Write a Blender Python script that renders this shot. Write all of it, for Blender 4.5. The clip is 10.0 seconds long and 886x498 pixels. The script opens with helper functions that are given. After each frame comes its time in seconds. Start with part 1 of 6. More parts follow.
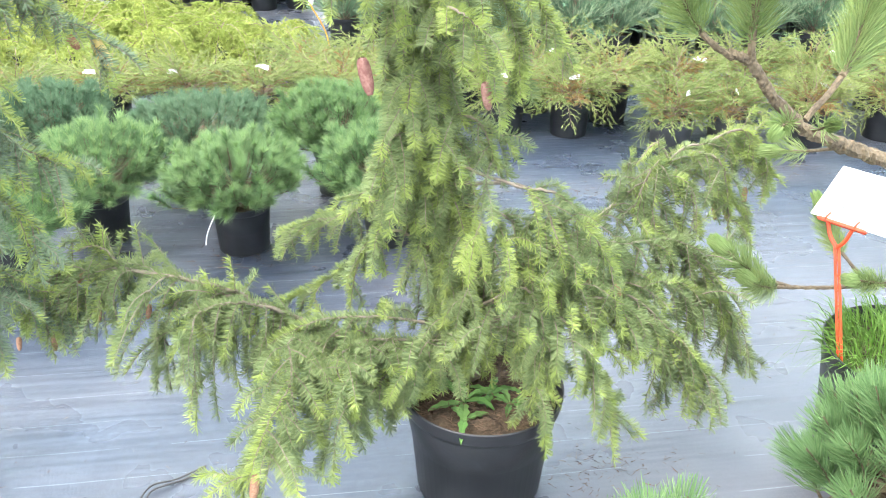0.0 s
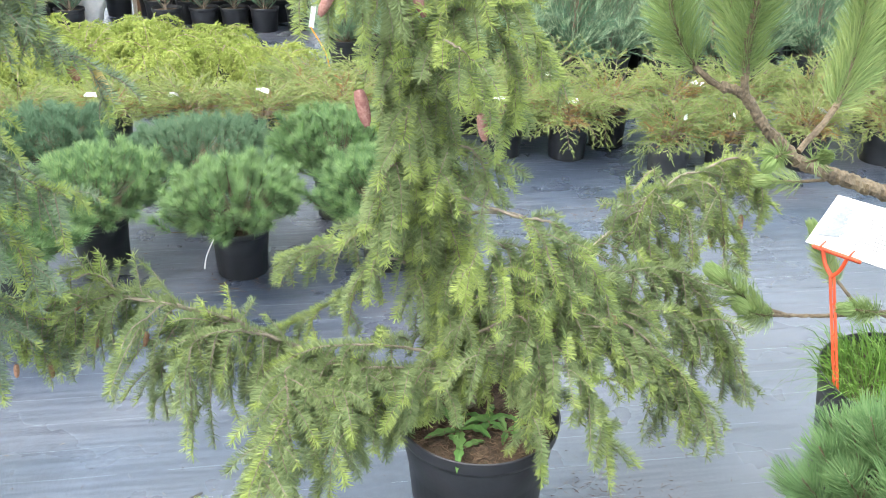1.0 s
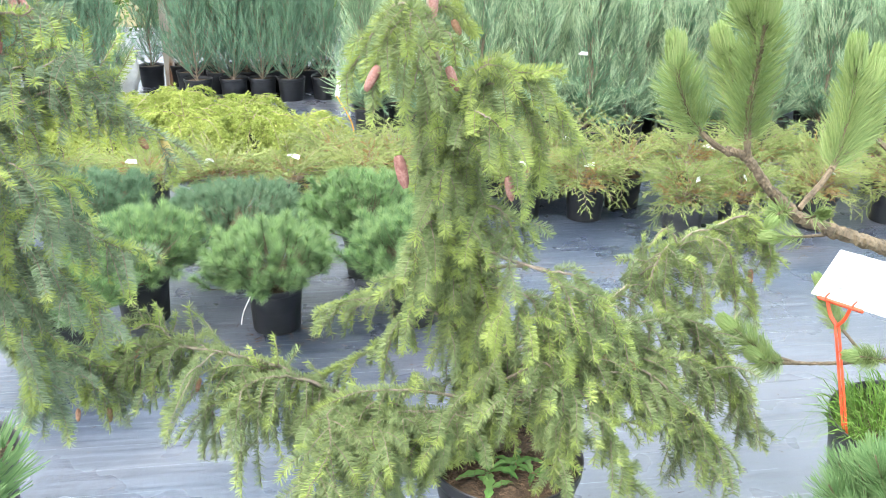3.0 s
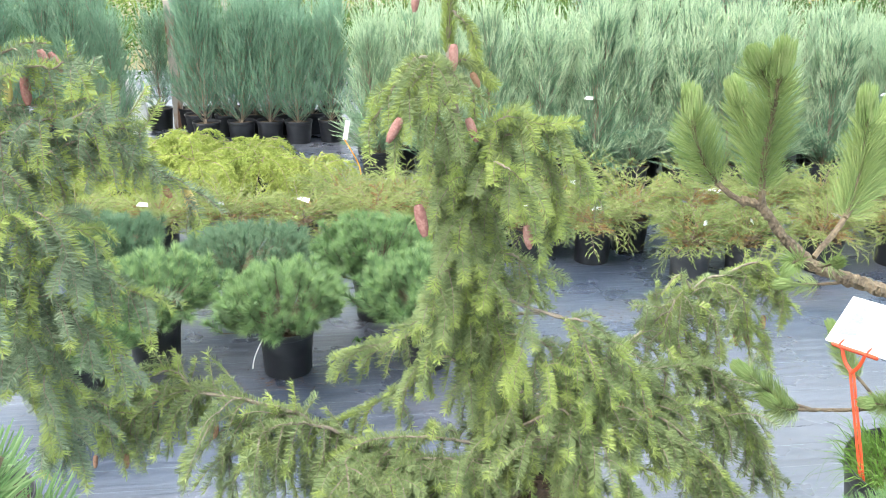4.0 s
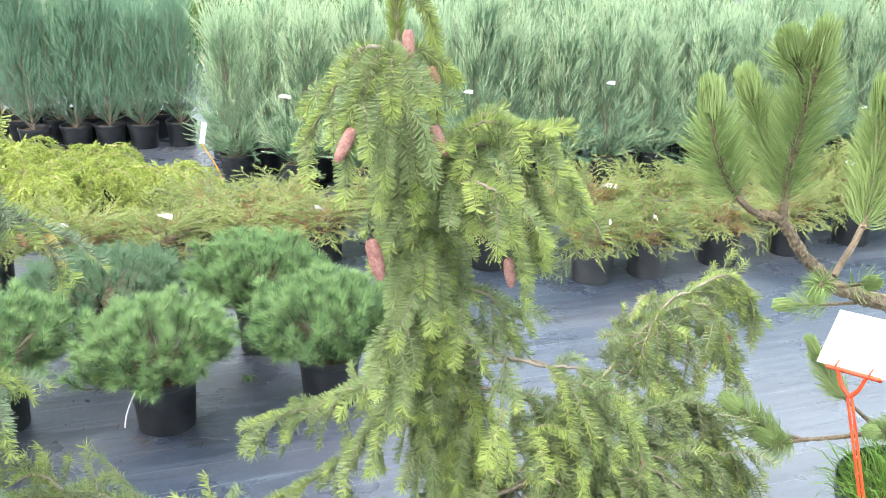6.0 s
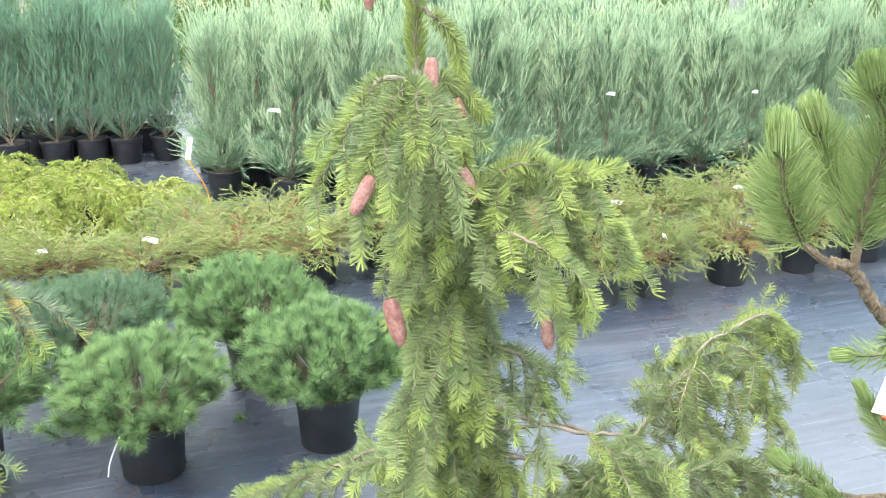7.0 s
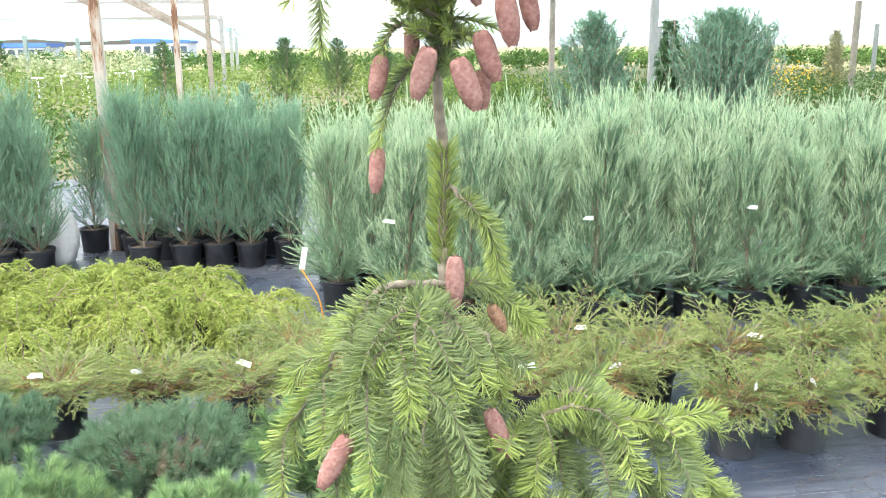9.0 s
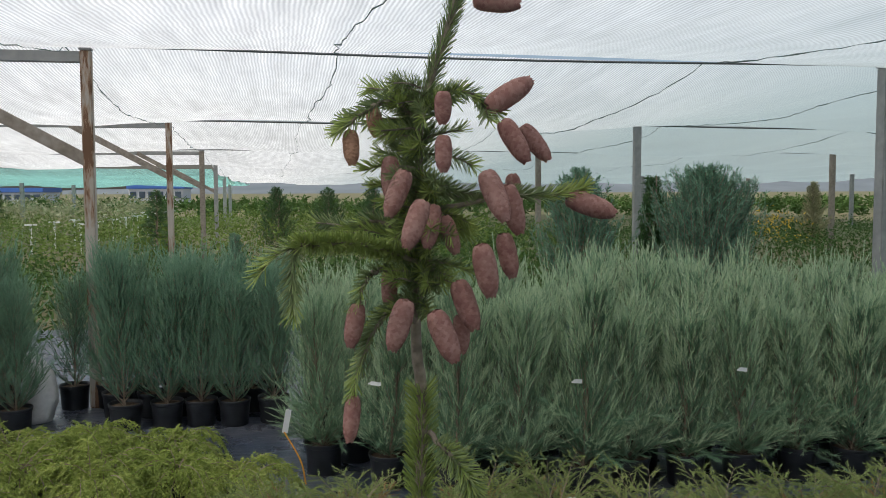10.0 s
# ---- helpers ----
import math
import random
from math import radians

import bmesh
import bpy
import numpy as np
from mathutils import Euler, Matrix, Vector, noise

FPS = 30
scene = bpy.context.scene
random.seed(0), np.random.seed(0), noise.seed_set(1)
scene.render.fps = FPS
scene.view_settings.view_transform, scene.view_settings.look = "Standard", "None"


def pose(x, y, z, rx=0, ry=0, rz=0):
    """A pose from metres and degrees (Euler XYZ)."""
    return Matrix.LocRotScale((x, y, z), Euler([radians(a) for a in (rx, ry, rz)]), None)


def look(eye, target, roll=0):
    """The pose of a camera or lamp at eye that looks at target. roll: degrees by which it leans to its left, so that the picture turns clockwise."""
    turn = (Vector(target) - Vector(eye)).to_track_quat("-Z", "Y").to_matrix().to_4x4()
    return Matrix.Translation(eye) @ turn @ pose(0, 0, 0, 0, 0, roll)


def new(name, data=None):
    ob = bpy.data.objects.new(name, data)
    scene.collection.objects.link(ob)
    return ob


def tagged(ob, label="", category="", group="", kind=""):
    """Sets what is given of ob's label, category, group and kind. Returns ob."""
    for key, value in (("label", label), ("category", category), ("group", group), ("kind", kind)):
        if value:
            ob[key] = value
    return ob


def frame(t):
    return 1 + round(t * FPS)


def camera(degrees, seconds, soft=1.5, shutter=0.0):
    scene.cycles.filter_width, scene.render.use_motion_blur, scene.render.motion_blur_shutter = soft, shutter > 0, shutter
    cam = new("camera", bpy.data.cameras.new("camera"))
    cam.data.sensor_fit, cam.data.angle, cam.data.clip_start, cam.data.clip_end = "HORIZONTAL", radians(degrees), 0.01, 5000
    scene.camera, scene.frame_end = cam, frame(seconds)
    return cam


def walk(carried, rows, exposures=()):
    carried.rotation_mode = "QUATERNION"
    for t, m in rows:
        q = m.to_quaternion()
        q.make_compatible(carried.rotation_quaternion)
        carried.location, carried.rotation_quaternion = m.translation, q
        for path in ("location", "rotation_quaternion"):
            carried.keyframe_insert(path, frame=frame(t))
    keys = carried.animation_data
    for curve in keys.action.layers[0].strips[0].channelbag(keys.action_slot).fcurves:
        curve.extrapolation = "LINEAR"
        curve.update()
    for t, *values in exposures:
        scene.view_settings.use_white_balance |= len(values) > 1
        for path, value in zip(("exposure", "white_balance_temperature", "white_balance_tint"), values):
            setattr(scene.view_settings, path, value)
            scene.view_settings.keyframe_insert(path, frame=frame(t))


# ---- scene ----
cam = camera(54.5, 10.0, 0.6)
PATH = [
    (0, (0.801, 3.802, 1.551), (1.078, 5.559, 0.637), 1.0),
    (0.5, (0.806, 3.799, 1.566), (1.084, 5.567, 0.674), 1.1),
    (1, (0.81, 3.803, 1.577), (1.088, 5.579, 0.7), 1.1),
    (1.5, (0.801, 3.798, 1.58), (1.084, 5.582, 0.721), 1.1),
    (2, (0.786, 3.787, 1.592), (1.073, 5.579, 0.752), 0.9),
    (3.5, (0.739, 3.608, 1.639), (0.972, 5.469, 0.947), 0.2),
    (4, (0.711, 3.638, 1.649), (0.959, 5.51, 0.992), 0.4),
    (4.5, (0.616, 3.772, 1.639), (1.07, 5.615, 1.008), 0.8),
    (5, (0.547, 3.884, 1.605), (1.122, 5.68, 0.937), 1.0),
    (5.5, (0.573, 4.003, 1.586), (1.152, 5.796, 0.915), 1.0),
    (7, (0.582, 4.327, 1.602), (1.206, 6.11, 0.946), 0.7),
    (7.5, (0.697, 4.473, 1.581), (1.18, 6.291, 0.902), 0.9),
    (8, (0.786, 4.573, 1.602), (1.143, 6.416, 0.913), 0.5),
    (8.5, (0.818, 4.621, 1.613), (1.157, 6.476, 0.947), 0.3),
    (9, (0.819, 4.638, 1.678), (1.141, 6.557, 1.218), -0.4),
    (9.5, (0.827, 4.66, 1.74), (1.163, 6.615, 1.479), -0.5),
    (10, (0.839, 4.679, 1.785), (1.196, 6.642, 1.651), -0.2),
]
walk(cam, [(t, look(eye, target, roll)) for t, eye, target, roll in PATH], exposures=[(0, 2.56), (0.5, 2.27), (1.0, 2.20), (2.0, 2.48), (3.5, 2.42), (4.0, 2.29), (5.0, 2.17), (5.5, 2.36), (8.5, 2.31), (9.0, 2.18), (9.3, 1.70), (9.5, 0.92), (9.7, 0.30), (10, -0.02)])

# ---- world and light ----
world = bpy.data.worlds.new("sky")
scene.world = world
world.use_nodes = True
wn = world.node_tree.nodes
sky = wn.new("ShaderNodeTexSky")
sky.sky_type = "NISHITA"
sky.sun_disc = False
sky.sun_elevation, sky.sun_rotation = radians(58), radians(241)
sky.air_density, sky.dust_density, sky.ozone_density = 1.0, 4.0, 1.0
wn["Background"].inputs["Strength"].default_value = 0.15
world.node_tree.links.new(sky.outputs["Color"], wn["Background"].inputs["Color"])
sun_data = bpy.data.lights.new("sun", "SUN")
sun_data.energy, sun_data.angle, sun_data.color = 3.0, radians(20), (1.0, 0.96, 0.9)
sun = new("sun", sun_data)
sun.matrix_world = look((-4.6, -2.5, 8.4), (0, 0, 0))


# ---- materials ----
def shader(name):
    m = bpy.data.materials.new(name)
    m.use_nodes = True
    return m, m.node_tree.nodes, m.node_tree.links, m.node_tree.nodes["Principled BSDF"]


def ramp(nodes, stops):
    r = nodes.new("ShaderNodeValToRGB")
    while len(r.color_ramp.elements) < len(stops):
        r.color_ramp.elements.new(0.5)
    for e, (at, c) in zip(r.color_ramp.elements, stops):
        e.position, e.color = at, (*c, 1)
    return r


def plain(name, dark, light, rough=0.6, scale=30.0, bump=0.3, bump_scale=None, metal=0.0, spec=0.5, detail=5.0):
    """Two tones mixed by noise at two scales, with fine relief."""
    m, nodes, links, bsdf = shader(name)
    where = nodes.new("ShaderNodeTexCoord")
    coarse = nodes.new("ShaderNodeTexNoise")
    coarse.inputs["Scale"].default_value, coarse.inputs["Detail"].default_value = scale * 0.15, 3
    fine = nodes.new("ShaderNodeTexNoise")
    fine.inputs["Scale"].default_value, fine.inputs["Detail"].default_value = scale, detail
    both = nodes.new("ShaderNodeMath")
    both.operation = "MULTIPLY_ADD"
    both.inputs[1].default_value = 0.5
    half = nodes.new("ShaderNodeMath")
    half.operation = "MULTIPLY"
    half.inputs[1].default_value = 0.5
    tone = ramp(nodes, [(0.3, dark), (0.7, light)])
    relief = nodes.new("ShaderNodeBump")
    relief.inputs["Strength"].default_value, relief.inputs["Distance"].default_value = bump, 0.003
    grain = nodes.new("ShaderNodeTexNoise")
    grain.inputs["Scale"].default_value = bump_scale or scale * 3
    for n in (coarse, fine, grain):
        links.new(where.outputs["Object"], n.inputs["Vector"])
    links.new(coarse.outputs["Fac"], half.inputs[0])
    links.new(fine.outputs["Fac"], both.inputs[0])
    links.new(half.outputs[0], both.inputs[2])
    links.new(both.outputs[0], tone.inputs["Fac"])
    links.new(tone.outputs["Color"], bsdf.inputs["Base Color"])
    links.new(grain.outputs["Fac"], relief.inputs["Height"])
    links.new(relief.outputs["Normal"], bsdf.inputs["Normal"])
    bsdf.inputs["Roughness"].default_value, bsdf.inputs["Metallic"].default_value = rough, metal
    bsdf.inputs["Specular IOR Level"].default_value = spec
    return m


def leafy(name, a, b, c, rough=0.55, through_light=0.17, spec=0.2, clumps=9.0, own=0.35):
    """Foliage: every needle takes its own tone between three; some light passes through."""
    m, nodes, links, bsdf = shader(name)
    geo = nodes.new("ShaderNodeNewGeometry")
    info = nodes.new("ShaderNodeObjectInfo")
    where = nodes.new("ShaderNodeTexCoord")
    clump = nodes.new("ShaderNodeTexNoise")
    clump.inputs["Scale"].default_value, clump.inputs["Detail"].default_value = clumps, 4
    links.new(where.outputs["Object"], clump.inputs["Vector"])
    mix1 = nodes.new("ShaderNodeMath")
    mix1.operation = "MULTIPLY_ADD"
    mix1.inputs[1].default_value = own
    mix2 = nodes.new("ShaderNodeMath")
    mix2.operation = "MULTIPLY_ADD"
    mix2.inputs[1].default_value = 0.2
    mix3 = nodes.new("ShaderNodeMath")
    mix3.operation = "MULTIPLY"
    mix3.inputs[1].default_value = 0.6
    links.new(clump.outputs["Fac"], mix3.inputs[0])
    links.new(info.outputs["Random"], mix2.inputs[0])
    links.new(mix3.outputs[0], mix2.inputs[2])
    links.new(geo.outputs["Random Per Island"], mix1.inputs[0])
    links.new(mix2.outputs[0], mix1.inputs[2])
    tone = ramp(nodes, [(0.15, a), (0.5, b), (0.9, c)])
    links.new(mix1.outputs[0], tone.inputs["Fac"])
    links.new(tone.outputs["Color"], bsdf.inputs["Base Color"])
    bsdf.inputs["Roughness"].default_value = rough
    bsdf.inputs["Specular IOR Level"].default_value = spec
    glow = nodes.new("ShaderNodeBsdfTranslucent")
    links.new(tone.outputs["Color"], glow.inputs["Color"])
    mixed = nodes.new("ShaderNodeMixShader")
    mixed.inputs["Fac"].default_value = through_light
    links.new(bsdf.outputs[0], mixed.inputs[1])
    links.new(glow.outputs[0], mixed.inputs[2])
    links.new(mixed.outputs[0], nodes["Material Output"].inputs["Surface"])
    return m


def fabric_material():
    """Woven black ground cloth: fine weave, pale marker threads every 12.5 cm, dust and scuffs, wavy gloss, painted
    sheen.
    """
    m, nodes, links, bsdf = shader("ground_cloth")
    where = nodes.new("ShaderNodeTexCoord")
    split = nodes.new("ShaderNodeSeparateXYZ")
    links.new(where.outputs["Object"], split.inputs[0])

    def math_node(op, a, b=None, c=None):
        n = nodes.new("ShaderNodeMath")
        n.operation = op
        for i, v in enumerate((a, b, c)):
            if v is None:
                continue
            if isinstance(v, (int, float)):
                n.inputs[i].default_value = v
            else:
                links.new(v, n.inputs[i])
        return n.outputs[0]

    def noise_node(scale, detail=4.0, stretch=None):
        n = nodes.new("ShaderNodeTexNoise")
        n.inputs["Scale"].default_value, n.inputs["Detail"].default_value = scale, detail
        if stretch:
            mapping = nodes.new("ShaderNodeMapping")
            mapping.inputs["Scale"].default_value = stretch
            links.new(where.outputs["Object"], mapping.inputs["Vector"])
            links.new(mapping.outputs[0], n.inputs["Vector"])
        else:
            links.new(where.outputs["Object"], n.inputs["Vector"])
        return n.outputs["Fac"]

    wander = math_node("MULTIPLY", noise_node(0.8, 2.0), 0.05)
    y = math_node("ADD", split.outputs["Y"], wander)
    in_row = math_node("FRACT", math_node("DIVIDE", y, 0.125))
    thread = math_node("LESS_THAN", in_row, 0.009)
    stitch = math_node("GREATER_THAN", math_node("FRACT", math_node("DIVIDE", split.outputs["X"], 0.007)), 0.42)
    # the marker threads are worn away in places
    fade = math_node("GREATER_THAN", noise_node(3.0, 3.0), 0.42)
    thread = math_node("MULTIPLY", math_node("MULTIPLY", thread, stitch), fade)
    dust = ramp(nodes, [(0.35, (0.017, 0.024, 0.040)), (0.58, (0.044, 0.058, 0.088)), (0.8, (0.12, 0.14, 0.18))])
    links.new(math_node("ADD", math_node("MULTIPLY", noise_node(2.2, 6.0), 0.6), math_node("MULTIPLY", noise_node(40.0, 4.0), 0.4)), dust.inputs["Fac"])
    # dry dust and pale net sheen, painted over the bay beside the large pots
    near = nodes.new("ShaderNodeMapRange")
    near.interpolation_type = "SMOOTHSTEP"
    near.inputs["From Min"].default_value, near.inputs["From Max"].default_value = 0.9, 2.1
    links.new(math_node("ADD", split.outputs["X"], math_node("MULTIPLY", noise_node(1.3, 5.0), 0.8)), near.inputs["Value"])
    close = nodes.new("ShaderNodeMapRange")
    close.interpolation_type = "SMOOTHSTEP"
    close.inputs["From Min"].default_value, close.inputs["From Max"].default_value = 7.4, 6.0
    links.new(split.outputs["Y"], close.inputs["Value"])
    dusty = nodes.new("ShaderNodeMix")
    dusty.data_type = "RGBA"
    # wavy bands of sky glare, also put into the colour
    sheen_bands = nodes.new("ShaderNodeMapRange")
    sheen_bands.interpolation_type = "SMOOTHSTEP"
    sheen_bands.inputs["From Min"].default_value, sheen_bands.inputs["From Max"].default_value = 0.40, 0.62
    links.new(noise_node(1.0, 4.0, (0.7, 1.8, 1.0)), sheen_bands.inputs["Value"])
    dust_sheen = math_node("MULTIPLY", math_node("MULTIPLY", near.outputs["Result"], close.outputs["Result"]), 0.75)
    links.new(math_node("MAXIMUM", dust_sheen, math_node("MULTIPLY", sheen_bands.outputs["Result"], 0.4)), dusty.inputs["Factor"])
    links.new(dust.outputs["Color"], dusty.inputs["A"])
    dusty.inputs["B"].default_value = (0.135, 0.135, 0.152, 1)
    paint = nodes.new("ShaderNodeMix")
    paint.data_type = "RGBA"
    links.new(thread, paint.inputs["Factor"])
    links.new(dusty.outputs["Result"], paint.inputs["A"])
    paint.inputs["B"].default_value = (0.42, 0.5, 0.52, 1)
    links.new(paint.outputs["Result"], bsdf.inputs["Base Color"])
    rough = ramp(nodes, [(0.3, (0.20, 0.20, 0.20)), (0.7, (0.42, 0.42, 0.42))])
    links.new(noise_node(4.0, 5.0), rough.inputs["Fac"])
    links.new(rough.outputs["Color"], bsdf.inputs["Roughness"])
    bsdf.inputs["Specular IOR Level"].default_value = 0.95
    bsdf.inputs["Specular Tint"].default_value = (0.68, 0.86, 1.0, 1)
    weave = math_node("MULTIPLY", math_node("SINE", math_node("MULTIPLY", split.outputs["X"], 2200.0)), math_node("SINE", math_node("MULTIPLY", split.outputs["Y"], 2200.0)))
    ripples = noise_node(1.0, 3.0, (0.9, 9.0, 1.0))
    low = nodes.new("ShaderNodeBump")
    low.inputs["Strength"].default_value, low.inputs["Distance"].default_value = 0.5, 0.03
    links.new(ripples, low.inputs["Height"])
    fine = nodes.new("ShaderNodeBump")
    fine.inputs["Strength"].default_value, fine.inputs["Distance"].default_value = 0.25, 0.0006
    links.new(weave, fine.inputs["Height"])
    links.new(low.outputs["Normal"], fine.inputs["Normal"])
    links.new(fine.outputs["Normal"], bsdf.inputs["Normal"])
    return m


def net_material(name, colour, open_share, rib, right_colour=None):
    """Knitted shade net: light shines through the threads and passes between them; ribs run across. The last colour is
    what it blends to at x = 7.5.
    """
    m, nodes, links, bsdf = shader(name)
    where = nodes.new("ShaderNodeTexCoord")
    ribs = nodes.new("ShaderNodeTexWave")
    ribs.bands_direction = "X"
    ribs.inputs["Scale"].default_value, ribs.inputs["Distortion"].default_value = rib, 3.5
    ribs.inputs["Detail"].default_value, ribs.inputs["Detail Scale"].default_value = 2.5, 0.35
    links.new(where.outputs["Object"], ribs.inputs["Vector"])
    patch = nodes.new("ShaderNodeTexNoise")
    patch.inputs["Scale"].default_value, patch.inputs["Detail"].default_value = 0.5, 4
    links.new(where.outputs["Object"], patch.inputs["Vector"])
    share = nodes.new("ShaderNodeMath")
    share.operation = "MULTIPLY_ADD"
    share.inputs[1].default_value, share.inputs[2].default_value = 0.36, open_share - 0.18
    links.new(ribs.outputs["Fac"], share.inputs[0])
    # fine wrinkles along the run of the net, over broad weathered patches
    run = nodes.new("ShaderNodeMapping")
    run.inputs["Scale"].default_value = (7.0, 0.9, 1.0)
    links.new(where.outputs["Object"], run.inputs["Vector"])
    wrinkle = nodes.new("ShaderNodeTexNoise")
    wrinkle.inputs["Scale"].default_value, wrinkle.inputs["Detail"].default_value, wrinkle.inputs["Roughness"].default_value = 1.0, 9, 0.72
    links.new(run.outputs[0], wrinkle.inputs["Vector"])
    folds = nodes.new("ShaderNodeMath")
    folds.operation = "MULTIPLY_ADD"
    folds.inputs[1].default_value = 0.65
    low = nodes.new("ShaderNodeMath")
    low.operation = "MULTIPLY"
    low.inputs[1].default_value = 0.35
    links.new(patch.outputs["Fac"], low.inputs[0])
    links.new(wrinkle.outputs["Fac"], folds.inputs[0])
    links.new(low.outputs[0], folds.inputs[2])
    tone = ramp(nodes, [(0.36, tuple(v * 0.66 for v in colour)), (0.62, colour)])
    links.new(folds.outputs[0], tone.inputs["Fac"])
    final = tone.outputs["Color"]
    # blends to a greyer colour towards +x
    if right_colour:
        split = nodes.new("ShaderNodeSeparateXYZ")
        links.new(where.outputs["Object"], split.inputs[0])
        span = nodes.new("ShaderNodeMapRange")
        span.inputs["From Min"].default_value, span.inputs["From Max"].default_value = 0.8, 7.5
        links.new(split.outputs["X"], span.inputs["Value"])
        fade = nodes.new("ShaderNodeMix")
        fade.data_type = "RGBA"
        links.new(span.outputs["Result"], fade.inputs["Factor"])
        links.new(final, fade.inputs["A"])
        fade.inputs["B"].default_value = (*right_colour, 1)
        final = fade.outputs["Result"]
    shine = nodes.new("ShaderNodeBsdfTranslucent")
    links.new(final, shine.inputs["Color"])
    links.new(final, bsdf.inputs["Base Color"])
    bsdf.inputs["Roughness"].default_value = 0.6
    solid = nodes.new("ShaderNodeMixShader")
    solid.inputs["Fac"].default_value = 0.78
    links.new(bsdf.outputs[0], solid.inputs[1])
    links.new(shine.outputs[0], solid.inputs[2])
    clear = nodes.new("ShaderNodeBsdfTransparent")
    out = nodes.new("ShaderNodeMixShader")
    links.new(share.outputs[0], out.inputs["Fac"])
    links.new(solid.outputs[0], out.inputs[1])
    links.new(clear.outputs[0], out.inputs[2])
    links.new(out.outputs[0], nodes["Material Output"].inputs["Surface"])
    return m


def peeled_material():
    """Grey weathered post whose coating has peeled in long patches, with rust-brown stain below."""
    m, nodes, links, bsdf = shader("peeled_rusty_post")
    where = nodes.new("ShaderNodeTexCoord")
    stretch = nodes.new("ShaderNodeMapping")
    stretch.inputs["Scale"].default_value = (14.0, 14.0, 2.2)
    links.new(where.outputs["Object"], stretch.inputs["Vector"])
    patch = nodes.new("ShaderNodeTexNoise")
    patch.inputs["Scale"].default_value, patch.inputs["Detail"].default_value, patch.inputs["Roughness"].default_value = 1.0, 8, 0.65
    links.new(stretch.outputs[0], patch.inputs["Vector"])
    broad = nodes.new("ShaderNodeTexNoise")
    broad.inputs["Scale"].default_value, broad.inputs["Detail"].default_value = 1.1, 2
    links.new(where.outputs["Object"], broad.inputs["Vector"])
    both = nodes.new("ShaderNodeMath")
    both.operation = "MULTIPLY_ADD"
    both.inputs[1].default_value = 0.86
    links.new(broad.outputs["Fac"], both.inputs[0])
    links.new(patch.outputs["Fac"], both.inputs[2])
    stain = ramp(nodes, [(0.90, (0.40, 0.365, 0.32)), (1.0, (0.27, 0.165, 0.10)), (1.0, (0.15, 0.08, 0.045))])
    links.new(both.outputs[0], stain.inputs["Fac"])
    links.new(stain.outputs["Color"], bsdf.inputs["Base Color"])
    relief = nodes.new("ShaderNodeBump")
    relief.inputs["Strength"].default_value, relief.inputs["Distance"].default_value = 0.7, 0.004
    links.new(patch.outputs["Fac"], relief.inputs["Height"])
    links.new(relief.outputs["Normal"], bsdf.inputs["Normal"])
    bsdf.inputs["Roughness"].default_value = 0.85
    return m


POST_PEELED = peeled_material()
SPRUCE_OLD = leafy("spruce_needles", (0.094, 0.141, 0.064), (0.182, 0.243, 0.105), (0.288, 0.343, 0.151), through_light=0.14, own=0.3, clumps=14.0)
SPRUCE_YOUNG = leafy("young_spruce_needles", (0.191, 0.267, 0.071), (0.287, 0.366, 0.105), (0.390, 0.460, 0.154), through_light=0.14, own=0.3, clumps=14.0)
# needles of the second spruce: its shade is put into the colour
SPRUCE_SHADE = leafy("shaded_spruce_needles", (0.082, 0.130, 0.087), (0.155, 0.219, 0.139), (0.243, 0.307, 0.187), through_light=0.14, own=0.3, clumps=14.0)
MUGO = leafy("mugo_needles", (0.068, 0.135, 0.060), (0.128, 0.231, 0.102), (0.233, 0.333, 0.162))
MUGO_BLUE = leafy("bluish_mugo_needles", (0.063, 0.128, 0.076), (0.113, 0.202, 0.119), (0.189, 0.273, 0.162))
PINE = leafy("pine_needles", (0.106, 0.176, 0.066), (0.204, 0.288, 0.103), (0.355, 0.426, 0.171))
PINE_YOUNG = leafy("young_pine_needles", (0.137, 0.224, 0.079), (0.243, 0.347, 0.125), (0.392, 0.459, 0.211))
PINE_NEAR = leafy("blue_green_pine_needles", (0.075, 0.155, 0.062), (0.140, 0.250, 0.100), (0.25, 0.365, 0.170))
BLUE_TIP = leafy("pale_blue_juniper_tips", (0.189, 0.309, 0.191), (0.351, 0.477, 0.304), (0.529, 0.617, 0.416), rough=0.6, clumps=7.0)
DARK_TIP = leafy("blue_green_juniper_tips", (0.095, 0.190, 0.125), (0.180, 0.315, 0.211), (0.288, 0.435, 0.298), rough=0.6, clumps=7.0)
MUGO_TIP = leafy("mugo_tip_needles", (0.116, 0.212, 0.084), (0.204, 0.334, 0.134), (0.332, 0.457, 0.210))
GOLD = leafy("golden_juniper_leaves", (0.121, 0.186, 0.039), (0.248, 0.317, 0.069), (0.423, 0.468, 0.133))
GREEN_J = leafy("green_juniper_leaves", (0.121, 0.183, 0.062), (0.221, 0.281, 0.098), (0.337, 0.370, 0.142))
DRY_J = leafy("dry_juniper_leaves", (0.17, 0.10, 0.04), (0.28, 0.175, 0.07), (0.38, 0.25, 0.11))
BLUE_J = leafy("blue_juniper_leaves", (0.065, 0.145, 0.089), (0.175, 0.298, 0.186), (0.323, 0.449, 0.296), rough=0.6, clumps=7.0)
BLUE_DARK = leafy("dark_blue_juniper_leaves", (0.050, 0.112, 0.075), (0.129, 0.245, 0.163), (0.257, 0.403, 0.275), rough=0.6, clumps=7.0)
GRASS = leafy("grass_blades", (0.055, 0.126, 0.021), (0.104, 0.216, 0.036), (0.191, 0.313, 0.071))
